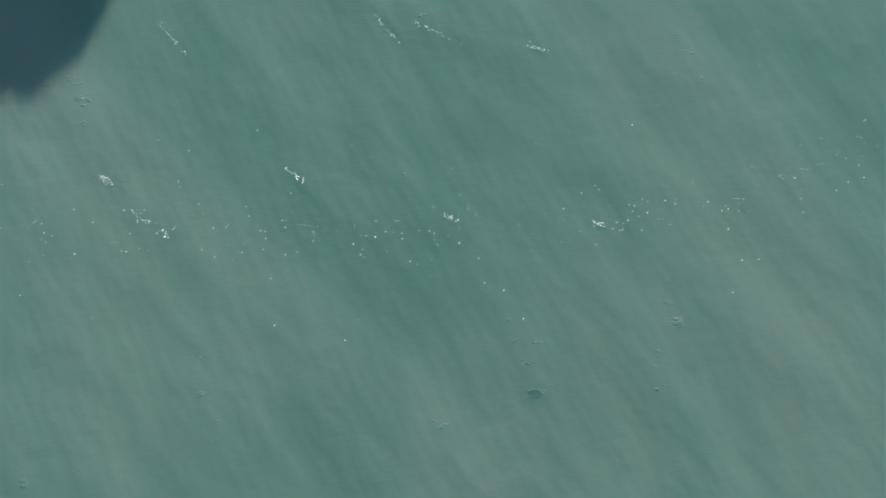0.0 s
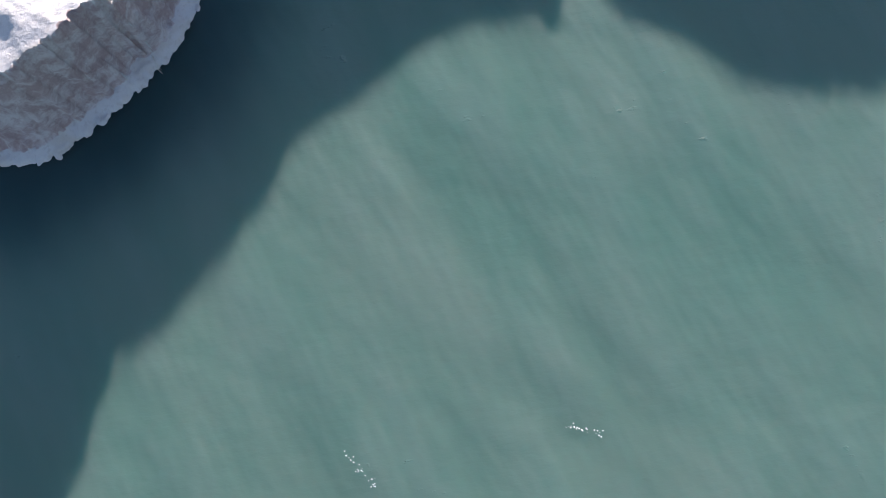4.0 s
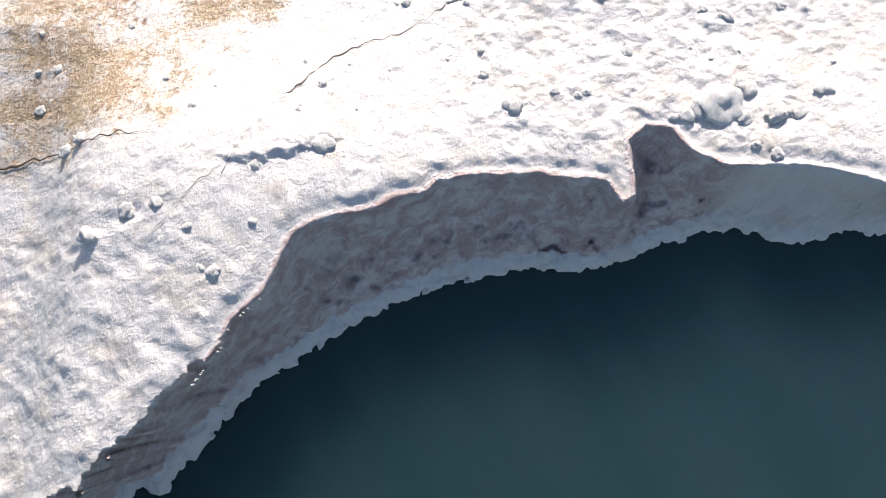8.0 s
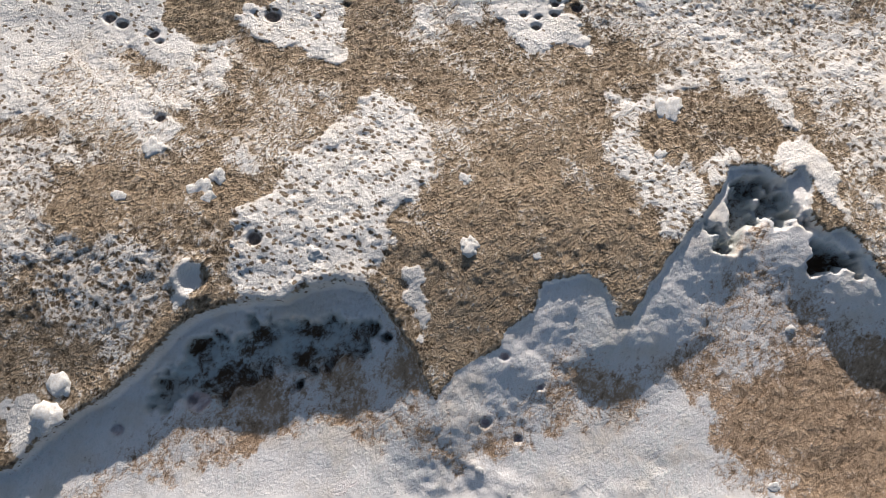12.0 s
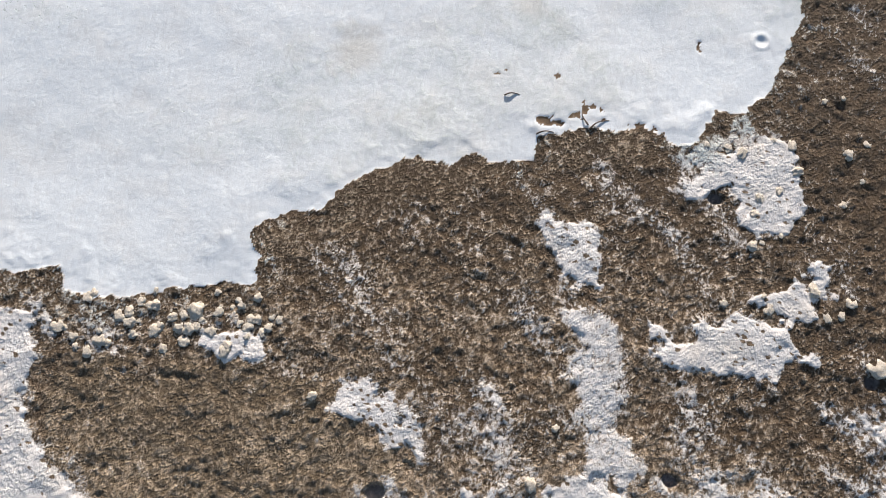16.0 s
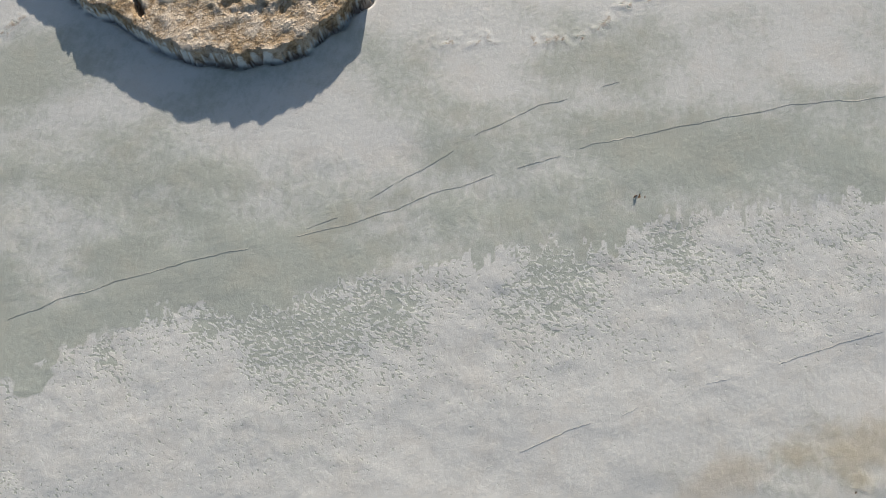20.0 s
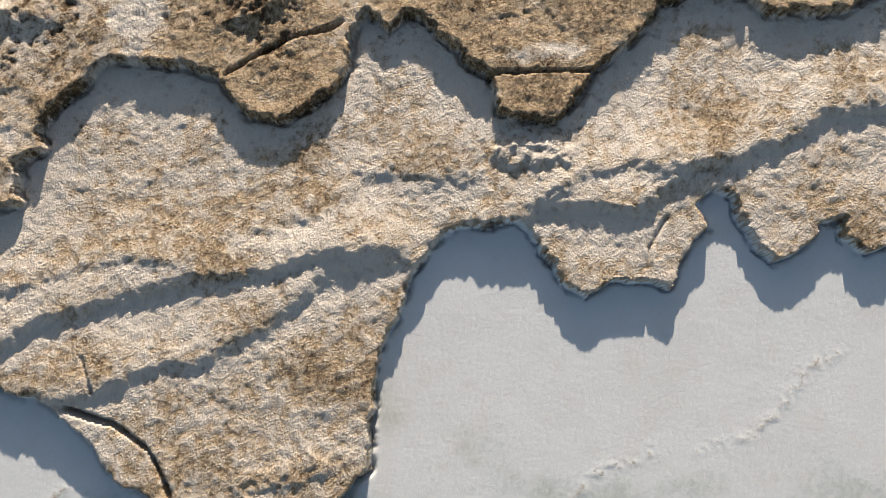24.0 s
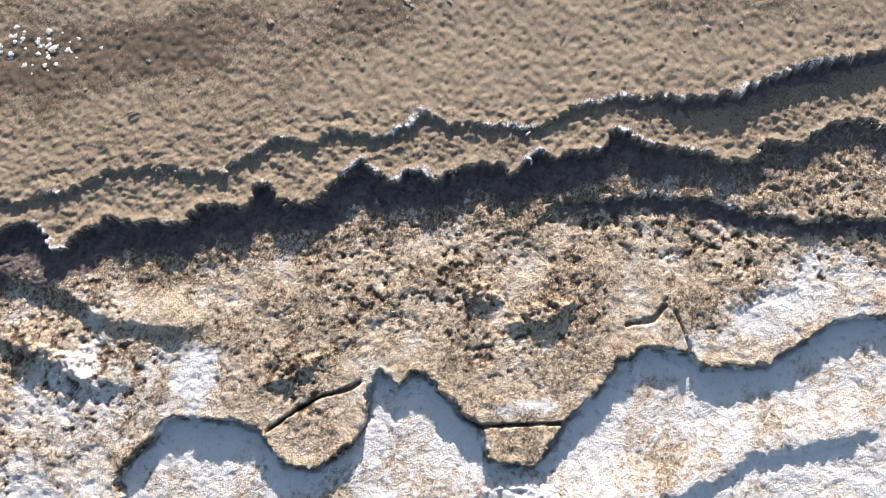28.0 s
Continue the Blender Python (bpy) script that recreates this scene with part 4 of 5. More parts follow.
cover.lay([(4.1, 61.1), (4.9, 61.5), (5.9, 61.9), (6.1, 61.5), (4.7, 60.7), (4.3, 60.4)], sand=0.45, wet_shade=0.1, soft=0.25)
snowy = 1 - step(cover.field["sand"], 0.15, 0.6)
bored = 0.18 * step(-fbm(X * 0.9 + Y * 0.35, Y * 0.9 - X * 0.35, 0.17, 3, 0.55, shift=9.3) - 0.2 * lumpy, 0.12, 0.34) * np.clip(cover.field["bore"] * (1 + 0.8 * rough), 0, 1)
streaks = fbm(X * 0.8 + Y * 0.6, (Y * 0.8 - X * 0.6) * 0.3, 0.5, 3, 0.6, shift=2.9)
pits = fbm(X, Y, 0.13, 2, 0.5, shift=7.0) + 0.3 * fbm(X, Y, 0.34, 2, shift=7.7)
field = step(Y, 43, 46) * up
loose = 1 - 0.8 * cover.field["smooth"]
H += field * ((0.022 * np.minimum(pits, 0.45) + 0.022 * lumpy) * loose * (1 - 0.6 * snowy) + 0.018 * snowy + 0.012 * snowy * lumpy - 0.10 * bored)
H += (1 - up) * step(Y, 39, 41) * 0.02 * pits * ice_cover.field["sand"]
# Small pits, sunk and given a darker colour.
spot = np.zeros_like(X)
for cx, cy, r in SPOTS:
    q = np.hypot(X - cx, (Y - cy) * 1.3) / r + 0.5 * ragged
    spot = np.maximum(spot, step(-q, -1.2, -0.7))
H -= 0.10 * spot
for cx, cy, r, high in ((-5.31, 45.49, 0.36, 0.07), (6.51, 63.92, 0.17, 0.02)):
    q = np.hypot(X - cx, Y - cy)
    ring = high * np.exp(-(((q - r) / (0.35 * r)) ** 2)) - high * np.exp(-((q / (0.6 * r)) ** 2))
    H, ice_level = H + ring, ice_level + ring
ice_level = ice_level + (0.708 + 0.010 * rough - ice_level) * step(Y, 73.5, 75.8)
H = H * (1 - lagoon) + lagoon * ice_level
for line, wide, deep, thin in ((K1[9:], 0.036, 0.8, 0.5),):
    H += crack(net, line, wide, deep, thin, 0.5)

# where sand lies on the ice
dusting = fbm(X, Y, 0.9, 4, 0.6, shift=5.5)
on_ice = step(Y, 31.8, 32.6)
sand = on_ice * np.clip(ice_cover.field["sand"] + 0.35 * dusting * step(ice_cover.field["sand"], 0.1, 0.4), 0, 1.0) + 0.16 * step(rough, 0.05, 0.5) * step(Y, 33, 35)
wet_shade = ice_cover.field["wet_shade"] - 0.15 * pits
terrace = (up > 0.5) & (l1 < 0)
sand = np.where(terrace, cover.field["sand"] - 0.10 * np.maximum(pits, 0) - 0.42 * np.maximum(streaks, 0) * (1 - snowy) + 0.85 * bored * snowy + 0.12 * dusting, sand)
wet_shade = np.where(terrace, cover.field["wet_shade"] - 0.3 * pits * loose + 0.45 * bored + 0.28 * step(Y, 53, 57) + 0.30 * step(Y, 57, 61), wet_shade)
sand = np.where(lagoon > 0.5, 0.9 * litter, sand)
wet_shade = np.where(litter > 0.3, 1.0, wet_shade)
bare = step(s1, -1.5, -0.5) * (1 - np.exp(-(((X + 1.0) / 0.8) ** 2)))
# The hollows' shade is put into the sand and wet colour, in blotches.
sand = np.where(lower_side > 0.1, np.maximum(sand * (1 - 0.75 * bare), cave * (0.42 + 0.7 * lumpy)), sand)
wet_shade = np.where(lower_side > 0.1, wet_shade + cave * (0.8 + lumpy), wet_shade)
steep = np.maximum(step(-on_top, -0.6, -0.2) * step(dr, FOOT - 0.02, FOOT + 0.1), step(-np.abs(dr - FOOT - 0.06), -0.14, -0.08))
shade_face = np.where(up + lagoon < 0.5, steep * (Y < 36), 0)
# Shading of the rubble, put into the ice colour as blotches.
rubble_shade = bump_of(X, Y, [(0.35, 40.9, 0.9, 0.25, -25, 0.5), (1.1, 39.9, 0.35, 0.9, 10, 0.5), (-0.8, 41.2, 0.8, 0.2, 0, 0.4), (1.5, 38.8, 0.3, 0.5, 0, 0.4), (-2.4, 41.4, 0.5, 0.15, 20, 0.4)])
stain = np.clip(shade_face * (0.85 + 0.3 * rough) * np.where(Y > 24.8, (0.75 + 0.25 * step(X, -5.5, -3.2)) * (1 - 0.6 * step(X, 5.8, 6.8)), 1.0) + 0.75 * spot + rubble_shade * np.clip(0.6 + lumpy + rough, 0, 1.3), 0, 1)
sheet = Cover(net, 0.5 * fray + 0.5 * clouds, grey=0.0, tint=0.0)
sheet.field["grey"] = np.where(l2 > 0, 0.74 - 0.25 * step(l2, 0.5, 3.8) + 0.45 * clouds, 0.10 + 0.2 * clouds + 0.06 * crusty)
sheet.field["tint"] = 0.22 * np.maximum(clouds, 0) * (l2 > 0)
sheet.lay([(-11.4, 62.4), (-3.2, 64.0), (0.5, 65.4), (4.3, 66.7), (10.9, 68.3), (10.3, 64.8), (7.2, 64.1), (1.6, 61.9), (-4.2, 60.5), (-11.1, 60.5)], grey=0.36, tint=0.06, soft=1.2)
sheet.lay([(-2.7, 61.8), (-0.1, 63.4), (1.6, 63.6), (3.4, 63.0), (3.8, 62.2), (1.3, 61.9), (1.1, 61.0), (-2.9, 61.0)], grey=0.40, tint=0.16, soft=0.9)
sheet.lay([(0.0, 66.4), (0.5, 66.5), (1.2, 65.4), (2.7, 63.7), (2.6, 63.3), (1.9, 64.0), (1.0, 64.9)], grey=0.50, tint=0.18, soft=0.6)
sheet.lay([(4.2, 65.8), (5.3, 66.7), (6.1, 66.5), (5.4, 65.8), (4.7, 65.4)], grey=0.25, tint=0.42, soft=0.6)
sheet.lay([(-3.2, 63.4), (-3.0, 64.2), (-2.2, 64.3), (-2.5, 63.3)], grey=0.35, tint=0.5, soft=0.5)
sheet.lay([(6.6, 66.9), (8.0, 67.3), (10.2, 67.9), (10.0, 66.5), (7.8, 66.4)], grey=0.45, tint=0.5, soft=0.6)
sheet.lay([(0.7, 65.4), (1.4, 65.5), (1.6, 64.8), (1.1, 64.8)], grey=0.3, tint=0.35, soft=0.5)
sheet.lay([(-13.5, 69.5), (-8.9, 70.7), (-3.6, 71.7), (-1.1, 72.0), (-3.0, 71.0), (-7.6, 70.4), (-10.1, 69.3), (-13.3, 68.4)], grey=1.0, tint=0.05, soft=0.7)
sheet.lay([(-4.4, 72.0), (-2.2, 73.3), (-1.4, 73.2), (-3.0, 72.4), (-4.1, 71.7)], grey=0.75, tint=0.25, soft=0.6)
sheet.lay([(-11.1, 68.9), (-10.6, 68.9), (-10.1, 68.7), (-10.4, 68.3), (-10.9, 68.3)], grey=0.95, tint=0.0, soft=0.15)
grey = np.where(lagoon > 0.5, sheet.field["grey"] + 0.2 * rough, 0.12 + 0.2 * lower_side + 0.6 * lower_side * cave + 0.2 * rough + 0.7 * np.exp(-((l1 / 0.6) ** 2)))
tint = np.where(lagoon > 0.5, np.clip(sheet.field["tint"] * (1 + 0.8 * rough), 0, 1), np.where(terrace, cover.field["tint"], on_ice * ice_cover.field["tint"] * np.clip(0.7 + 1.1 * dusting, 0, 1.4)))
crust = step(fbm(X, Y, 1.4, 3, shift=5.9), -0.5, 0.5)
bore = np.where(lagoon > 0.5, crusty * (0.20 + 0.5 * crust * step(l2, -3.2, -0.2) + 0.22 * crust) * (1 - step(sheet.field["grey"], 0.3, 0.45)), np.where(terrace, np.clip(0.75 * cover.field["bore"] * (1 + 0.7 * rough), 0, 0.9), 0.0))
MASKS = {"sand": sand, "wet_shade": wet_shade, "grey": grey, "stain": stain, "tint": tint, "bore": bore}

land = cells(dr > -0.28)
near_block = cells((X < -7.2) & (Y < 24.72))
foot = cells(dr < FOOT)
side = cells((shade_face > 0.5) & (dr >= FOOT))
lower = cells((s1 < 0) & (Y < 49.0))
pond = cells(l1 > 0)
GROUND_A = (net, H)
crown = ~foot & ~side
block = net_object("ice_promontory", net, H, MASKS, land & near_block & crown, MAT["shelf"], "high snow-covered ice block with stained faces above the water", "ice block", "")
net_object("ice_foot", net, H, MASKS, land & near_block & foot, MAT["shelf"], "white scalloped ice at the waterline", parent=block)
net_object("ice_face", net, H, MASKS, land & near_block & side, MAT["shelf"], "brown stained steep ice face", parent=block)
ice_shelf = net_object("ice_shelf", net, H, MASKS, land & lower & ~near_block & crown, MAT["shelf"], "white shore ice shelf with a long dark crack", "ice")
net_object("ice_foot", net, H, MASKS, land & lower & ~near_block & foot, MAT["shelf"], "white scalloped ice at the waterline", parent=ice_shelf)
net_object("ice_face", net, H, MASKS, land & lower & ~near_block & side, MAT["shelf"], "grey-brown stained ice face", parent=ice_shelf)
best = np.full(X.shape, -1)
for k, (box, much) in enumerate(cover.things):
    best[box] = np.where(much, k, best[box])
snow_cells = land & ~lower & ~pond & cells(best >= 0) & cells(np.abs(X) < 12)
net_object("frozen_sand_terrace", net, H, MASKS, land & ~lower & ~pond & ~snow_cells, MAT["terrace"], "pitted frozen brown sand with patches of snow", "ground")
lagoon_sheet = net_object("lagoon_ice", net, H, MASKS, pond, MAT["lagoon"], "smooth pale frozen lagoon with thin cracks and crust", "ice")

for k in range(len(cover.things)):
    mine = snow_cells & cells(best == k)
    if mine.sum() > 30:
        tagged(net_object("snow_patch", net, H, MASKS, mine, MAT["terrace"], "patch of pitted white snow on frozen brown sand", "snow patch", ""), group="snow patches on the terrace")

# beach side: ledges of dirty ice, pitted sand, scarps and the beach
net = Sheet(spread(-20.5, 20.5, 0.06, -400, 400), np.r_[np.arange(75.9, 104.0, 0.06), spread(104.0, 110.0, 0.09, 104.0, 900)])
X, Y = net.x, net.y
rough = fbm(X, Y, 1.6, 5, shift=0.3)
lumpy = fbm(X, Y, 0.45, 4, shift=1.1)
ragged = fbm(X, Y, 0.5, 4, 0.6, shift=2.2)
crumb = fbm(X, Y, 0.22, 3, 0.6, shift=4.4)
f1 = net.beyond(F1, 4.0) + 0.16 * ragged + 0.06 * crumb
s2 = net.beyond(S2, 4.0) + 0.20 * ragged + 0.08 * crumb
t1, t2, t3 = (net.beyond(line, 4.0) + 0.26 * ragged + 0.18 * crumb for line in (T1, T2, T3))
H = 0.708 + 0.010 * rough
drift = np.zeros_like(H)
for line in (R1, R2, R3, R4):
    d = net.away(line, 1.0)
    drift = np.maximum(drift, np.exp(-((d / 0.22) ** 2)) * step(fbm(X, Y, 0.16, 3, 0.7, shift=6.0), -0.25, 0.35))
H = H + 0.016 * drift
shelf = step(f1, -0.01, 0.05)
H += shelf * (0.42 + (0.04 * rough + 0.02 * crumb) * (1 - 0.96 * step(t2, 0.2, 1.5)))
H -= 0.22 * np.exp(-(((f1 + 0.04) / 0.07) ** 2)) * (np.abs(f1) < 1) * step(lumpy, -0.5, 0.0)
under = np.zeros_like(H)


def ledge(line, rise, back=2.2):
    """A low step up, seen from the lake, that fades out behind its edge and at its ends."""
    d = net.beyond(line, 4.0) + 0.22 * ragged + 0.06 * crumb
    near = net.away(line, 4.0)
    under[:] = np.maximum(under, np.exp(-(((d + 0.45) / 0.5) ** 2)) * (near < 1.5))
    return rise * step(d, -0.34, 0.12) * step(-near, -back, -0.1)


for line, rise in ((E2[:-1], 0.17), (E3[:-1], 0.12), (E4, 0.12), (E5, 0.19), (E1, 0.08), (E6, 0.06), (T4, 0.24), (T5, 0.18)):
    H += ledge(line, rise)
H += step(s2, -0.01, 0.05) * (0.37 + 0.03 * np.exp(-(((s2 - 0.15) / 0.2) ** 2)) + 0.05 * lumpy * step(-s2, -0.8, 0))
patchy = step(lumpy, -0.25, 0.15)
H -= (0.03 + 0.20 * patchy) * np.exp(-(((s2 + 0.05) / (0.035 + 0.05 * patchy)) ** 2)) * (np.abs(s2) < 1)
pits = fbm(X, Y, 0.36, 3, 0.6, shift=7.0)
pitted = step(s2, 0.3, 2.5) * step(-t1, -0.2, 0.3)
# Holes are sunk, and coloured darker and sandier further down.
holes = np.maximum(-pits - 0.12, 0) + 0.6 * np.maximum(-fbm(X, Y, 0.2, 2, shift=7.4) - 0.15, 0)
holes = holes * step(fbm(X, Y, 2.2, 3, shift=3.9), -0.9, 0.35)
H += pitted * (-0.15 * holes + 0.03 * lumpy + 0.06 * rough + 0.015 * crumb)
H += (1 - pitted) * shelf * step(-t1, -0.1, 0.2) * (0.015 * crumb + 0.025 * lumpy)
for cx, cy, a, c, turn, high in ((1.05, 95.97, 0.8, 0.4, -20, 0.2), (3.71, 95.15, 1.2, 0.45, 15, 0.18), (2.2, 88.06, 1.3, 0.55, 0, 0.13), (-6.62, 93.08, 1.3, 0.3, 25, 0.12), (-16.34, 93.7, 1.5, 0.4, -30, 0.15), (-5.26, 78.4, 1.6, 0.35, 12, 0.06)):
    H += high * bump_of(X, Y, [(cx, cy, a, c, turn, 1.0)]) * (1 + 0.6 * crumb)
rise3 = step(t3, -0.12, 0.10) * step(X, 2.5, 6)
H += rise3 * 0.24
H += step(t1, -0.10, 0.06) * (0.42 - 0.16 * step(X, 5, 14) + 0.05 * crumb + 0.06 * np.exp(-(((t1 - 0.12) / 0.2) ** 2)))
H += step(t2, -0.06, 0.06) * (0.11 + 0.26 * step(X, 6, 12) + 0.03 * np.exp(-(((t2 - 0.12) / 0.2) ** 2)))
H += step(t1, 0, 0.4) * (0.008 * crumb + 0.012 * lumpy) * step(-t2, -2.5, 0)
beach = step(t2, 0.5, 3.0)
prints = fbm(X, Y, 0.7, 3, 0.5, shift=8.5)
H += beach * (0.02 * fbm(X, Y, 2.5, 2, shift=8.0) + 0.004 * np.maximum(prints - 0.35, 0) + 0.001 * np.maximum(crumb, 0) * step(rough, 0.1, 0.5)) + 0.02 * np.clip(Y - 107, 0, 200)
for line, wide, deep, thin in ((K4, 0.06, 0.4, 1), (K5, 0.05, 0.4, 1), (K6, 0.045, 0.4, 1.4), (K7, 0.05, 0.12, 1), (K8, 0.05, 0.10, 1), (K9, 0.09, 0.25, 1), (K10, 0.05, 0.2, 1)):
    H += crack(net, line, wide, deep, thin, 1.0)
hang = np.exp(-(((s2 + 0.6) / 0.7) ** 2))
sand = np.where(f1 > 0, 0.50 + 0.3 * rough - 0.3 * crumb - 0.22 * under - 0.22 * hang, 0.5 * drift)
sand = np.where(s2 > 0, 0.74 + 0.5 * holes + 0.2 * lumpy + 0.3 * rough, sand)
pale = bump_of(X, Y, [(-10.72, 92.87, 0.9, 1.2, 0, 0.45), (-13.6, 92.0, 4.5, 2.4, 0, 0.24), (10.26, 94.42, 2.5, 0.9, 15, 0.2), (14.35, 95.56, 4.0, 1.8, 10, 0.2), (2.6, 91.3, 1.6, 0.35, 5, 0.35), (-17.5, 88.0, 4.0, 2.0, 0, 0.22)])
sand = sand - pale
edge1, edge2 = np.exp(-(((t1 - 0.1) / 0.22) ** 2)), np.exp(-(((t2 - 0.1) / 0.2) ** 2))
sand = np.where(t1 > -0.2, 0.95 - edge1 * (0.22 + 0.6 * rough + 0.2 * crumb), sand)
sand = np.where(t2 > 0, 1.0 - edge2 * (0.14 + 0.5 * rough + 0.2 * crumb) - 0.15 * np.exp(-t2), sand)
damp_beach = bump_of(X, Y, [(-14.26, 106.82, 7.0, 1.5, 10, 0.7), (-3.03, 108.35, 2.5, 1.2, 0, 0.6), (12.27, 109.37, 4.0, 1.5, 0, 0.6)])
# The shade strip before the lower scarp is set darker here as well.
wet_shade = np.where(t2 > 0.5, 0.05 + 0.75 * damp_beach + 0.5 * fbm(X, Y, 3.0, 4, 0.6, shift=9.0) + 0.6 * step(t2, 2.0, 6) * step(-X, -3, 6) + 0.3 * crumb, np.where((t1 > -2.5) & (t1 < 0), 0.5, 0.10 + 0.12 * (s2 > 0) + 0.35 * rough + 1.4 * holes * pitted))
clouds = fbm(X, Y * 1.6, 3.0, 4, 0.55, shift=6.6)
grey = np.where(f1 < 0, 0.49 + 0.2 * rough + 0.45 * clouds - 0.38 * step(Y, 76.5, 81), 0.1)
tint = np.where(f1 < 0, np.clip(0.5 * bump_of(X, Y, LAGOON_STAIN) ** 1.5 + 0.22 * np.maximum(clouds, 0), 0, 1), 0.0)
# Cast shade below the scarps and dark wet sand, both put into this colour mask.
seep_shade1, seep_shade2, seep_shade3 = (d + 0.35 * ragged + 0.3 * lumpy for d in (t1, t2, t3))
stain = np.maximum.reduce([0.9 * step(seep_shade1, -1.6, -0.9) * (t1 < 0.02) * (1 - 0.45 * step(X, 6, 12)), 0.85 * step(seep_shade2, -0.35 - 0.5, -0.2) * (t2 < 0.0) * (0.5 + 0.5 * step(X, 6, 11)), 0.7 * step(seep_shade3, -0.9, -0.4) * (t3 < 0) * step(X, 2.5, 6)])
# Undercut shade along the scarp and the floe edges, painted as thin dark lines.
stain = np.maximum(stain, 0.15 * patchy * step(-np.abs(s2 + 0.03), -0.09, -0.03) + 0.6 * patchy * step(-np.abs(f1), -0.07, -0.02) * (f1 < 0.06))
bore = np.where(f1 < 0, 0.45 * drift, np.where(s2 > 0, np.where(t1 > 0, 0.10 * (t2 < 1.5), 0.50 + 0.5 * rough), 0.22 + 0.4 * rough))
# Scarp edge: bare brown soil and undercut shade, both as darker colour.
lip = step(-np.abs(s2 - 0.02), -0.08, -0.03)
wet_shade = wet_shade + 0.4 * lip
MASKS = {"sand": sand, "wet_shade": wet_shade, "grey": grey, "stain": np.clip(stain, 0, 1), "tint": tint, "bore": np.clip(bore, 0, 1)}
GROUND_B = (net, H)
c_f, c_s, c_1, c_2 = cells(f1 > 0), cells(s2 > 0), cells(t1 > 0), cells(t2 > 0)
slab_1, slab_2 = cells(net.within(BLOCK, 1.0) > 0), cells(net.within(BLOCK2, 1.0) > 0)
slab_3 = c_f & cells(net.within([*K6, (-8.76, 77.05), (-9.79, 77.46), (-10.61, 77.98), (-11.33, 79.02), (-12.47, 80.06)], 1.0) > 0)
slabs = slab_1 | slab_2 | slab_3
floe_1 = cells(net.within([*E3, (-1.44, 76.04), (-12.66, 76.04), (-12.67, 80.37)], 1.0) > 0) & c_f & ~slabs
floe_2 = cells(net.within([(1.8, 85.92), (2.72, 86.53), (3.64, 86.39), (5.38, 86.17), (6.1, 86.63), (7.44, 86.43), (7.96, 85.51), (6.64, 83.17), (3.77, 82.96), (1.8, 85.1)], 1.0) > 0) & c_f
floe_3 = cells(net.within([(8.56, 86.73), (8.86, 87.65), (10.39, 88.26), (11.72, 89.08), (13.56, 89.28), (15.4, 89.59), (15.46, 84.7), (12.69, 84.19), (9.82, 83.88), (8.46, 86.33)], 1.0) > 0) & c_f
for floe, label in ((floe_1, "large sand-dusted ice floe with an undercut edge"), (floe_2, "cracked sandy ice slab jutting over the lagoon"), (floe_3, "notched sandy ice slab at the lagoon edge")):
    edge = cells(f1 < 0.10)
    j, i = np.nonzero(floe)
    whole = tagged(new("ice_floe"), label, "ice floe", "ice floes at the lagoon edge")
    whole.location = (float(net.xs[i].mean()), float(net.ys[j].mean()), 0.7)
    for piece in (net_object("top_crust", net, H, MASKS, floe & ~edge, MAT["crust"], parent=whole), net_object("ice_edge", net, H, MASKS, floe & edge, MAT["crust"], "broken grey-white ice edge", parent=whole)):
        piece.location = -whole.location
slabs = slabs | floe_1 | floe_2 | floe_3
net_object("lagoon_ice", net, H, MASKS, ~c_f, MAT["lagoon"], "smooth pale lagoon ice beside the ledges", "ice")
net_object("ledge_ice", net, H, MASKS, c_f & ~c_s & ~slabs, MAT["crust"], "broken ledges of sandy white shore ice", "ice")
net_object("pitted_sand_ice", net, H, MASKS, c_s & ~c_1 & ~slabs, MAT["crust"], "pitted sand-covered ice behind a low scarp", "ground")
net_object("sand_bench", net, H, MASKS, c_1 & ~c_2, MAT["beach"], "low bench of frozen sand with an eroded edge", "ground")
net_object("ground", net, H, MASKS, c_2, MAT["beach"], "smooth tan beach sand with faint prints", "beach")


def broken_slab(keep, label):
    """A piece broken off the ledge: its sandy top, and the ice of its sides down to its bed."""
    top_part = net_object("top_crust", net, H, MASKS, keep, MAT["crust"])
    x, y, _ = np.mean([v.co for v in top_part.data.vertices], axis=0)
    thing = tagged(new("ice_slab"), label, "ice slab", "broken slabs at the ledge edge")
    thing.location = (x, y, 0.7)
    bm = bmesh.new()
    bm.from_mesh(top_part.data)
    bm.faces.ensure_lookup_table()
    rims = [e for e in bm.edges if e.is_boundary]
    made = bmesh.new()
    seen = {}
    def at(co, low):
        key = (round(co.x, 3), round(co.y, 3), low)
        if key not in seen:
            seen[key] = made.verts.new((co.x - x, co.y - y, (0.6 if low else co.z - 0.004) - 0.7))
        return seen[key]
    for e in rims:
        a, c = (v.co for v in e.verts)
        made.faces.new((at(a, False), at(c, False), at(c, True), at(a, True)))
    me = bpy.data.meshes.new("ice_side")
    made.to_mesh(me)
    made.free()
    bm.free()
    me.materials.append(MAT["shelf"])
    side_part = tagged(new("ice_side", me), "grey broken ice edge")
    side_part.parent = thing
    for v in top_part.data.vertices:
        v.co -= Vector((x, y, 0.7))
    top_part.parent = thing


broken_slab(slab_1, "sand-crusted oblong ice slab split off along a dark crack")
broken_slab(slab_2, "small reddish-brown ice slab wedged under the scarp")
broken_slab(slab_3, "long ice splinter split from the floe by a curved crack")

# ---- lake ----
lake = Sheet(spread(-14, 14, 0.2, -900, 900), spread(-14, 34, 0.2, -1500, 34.0))
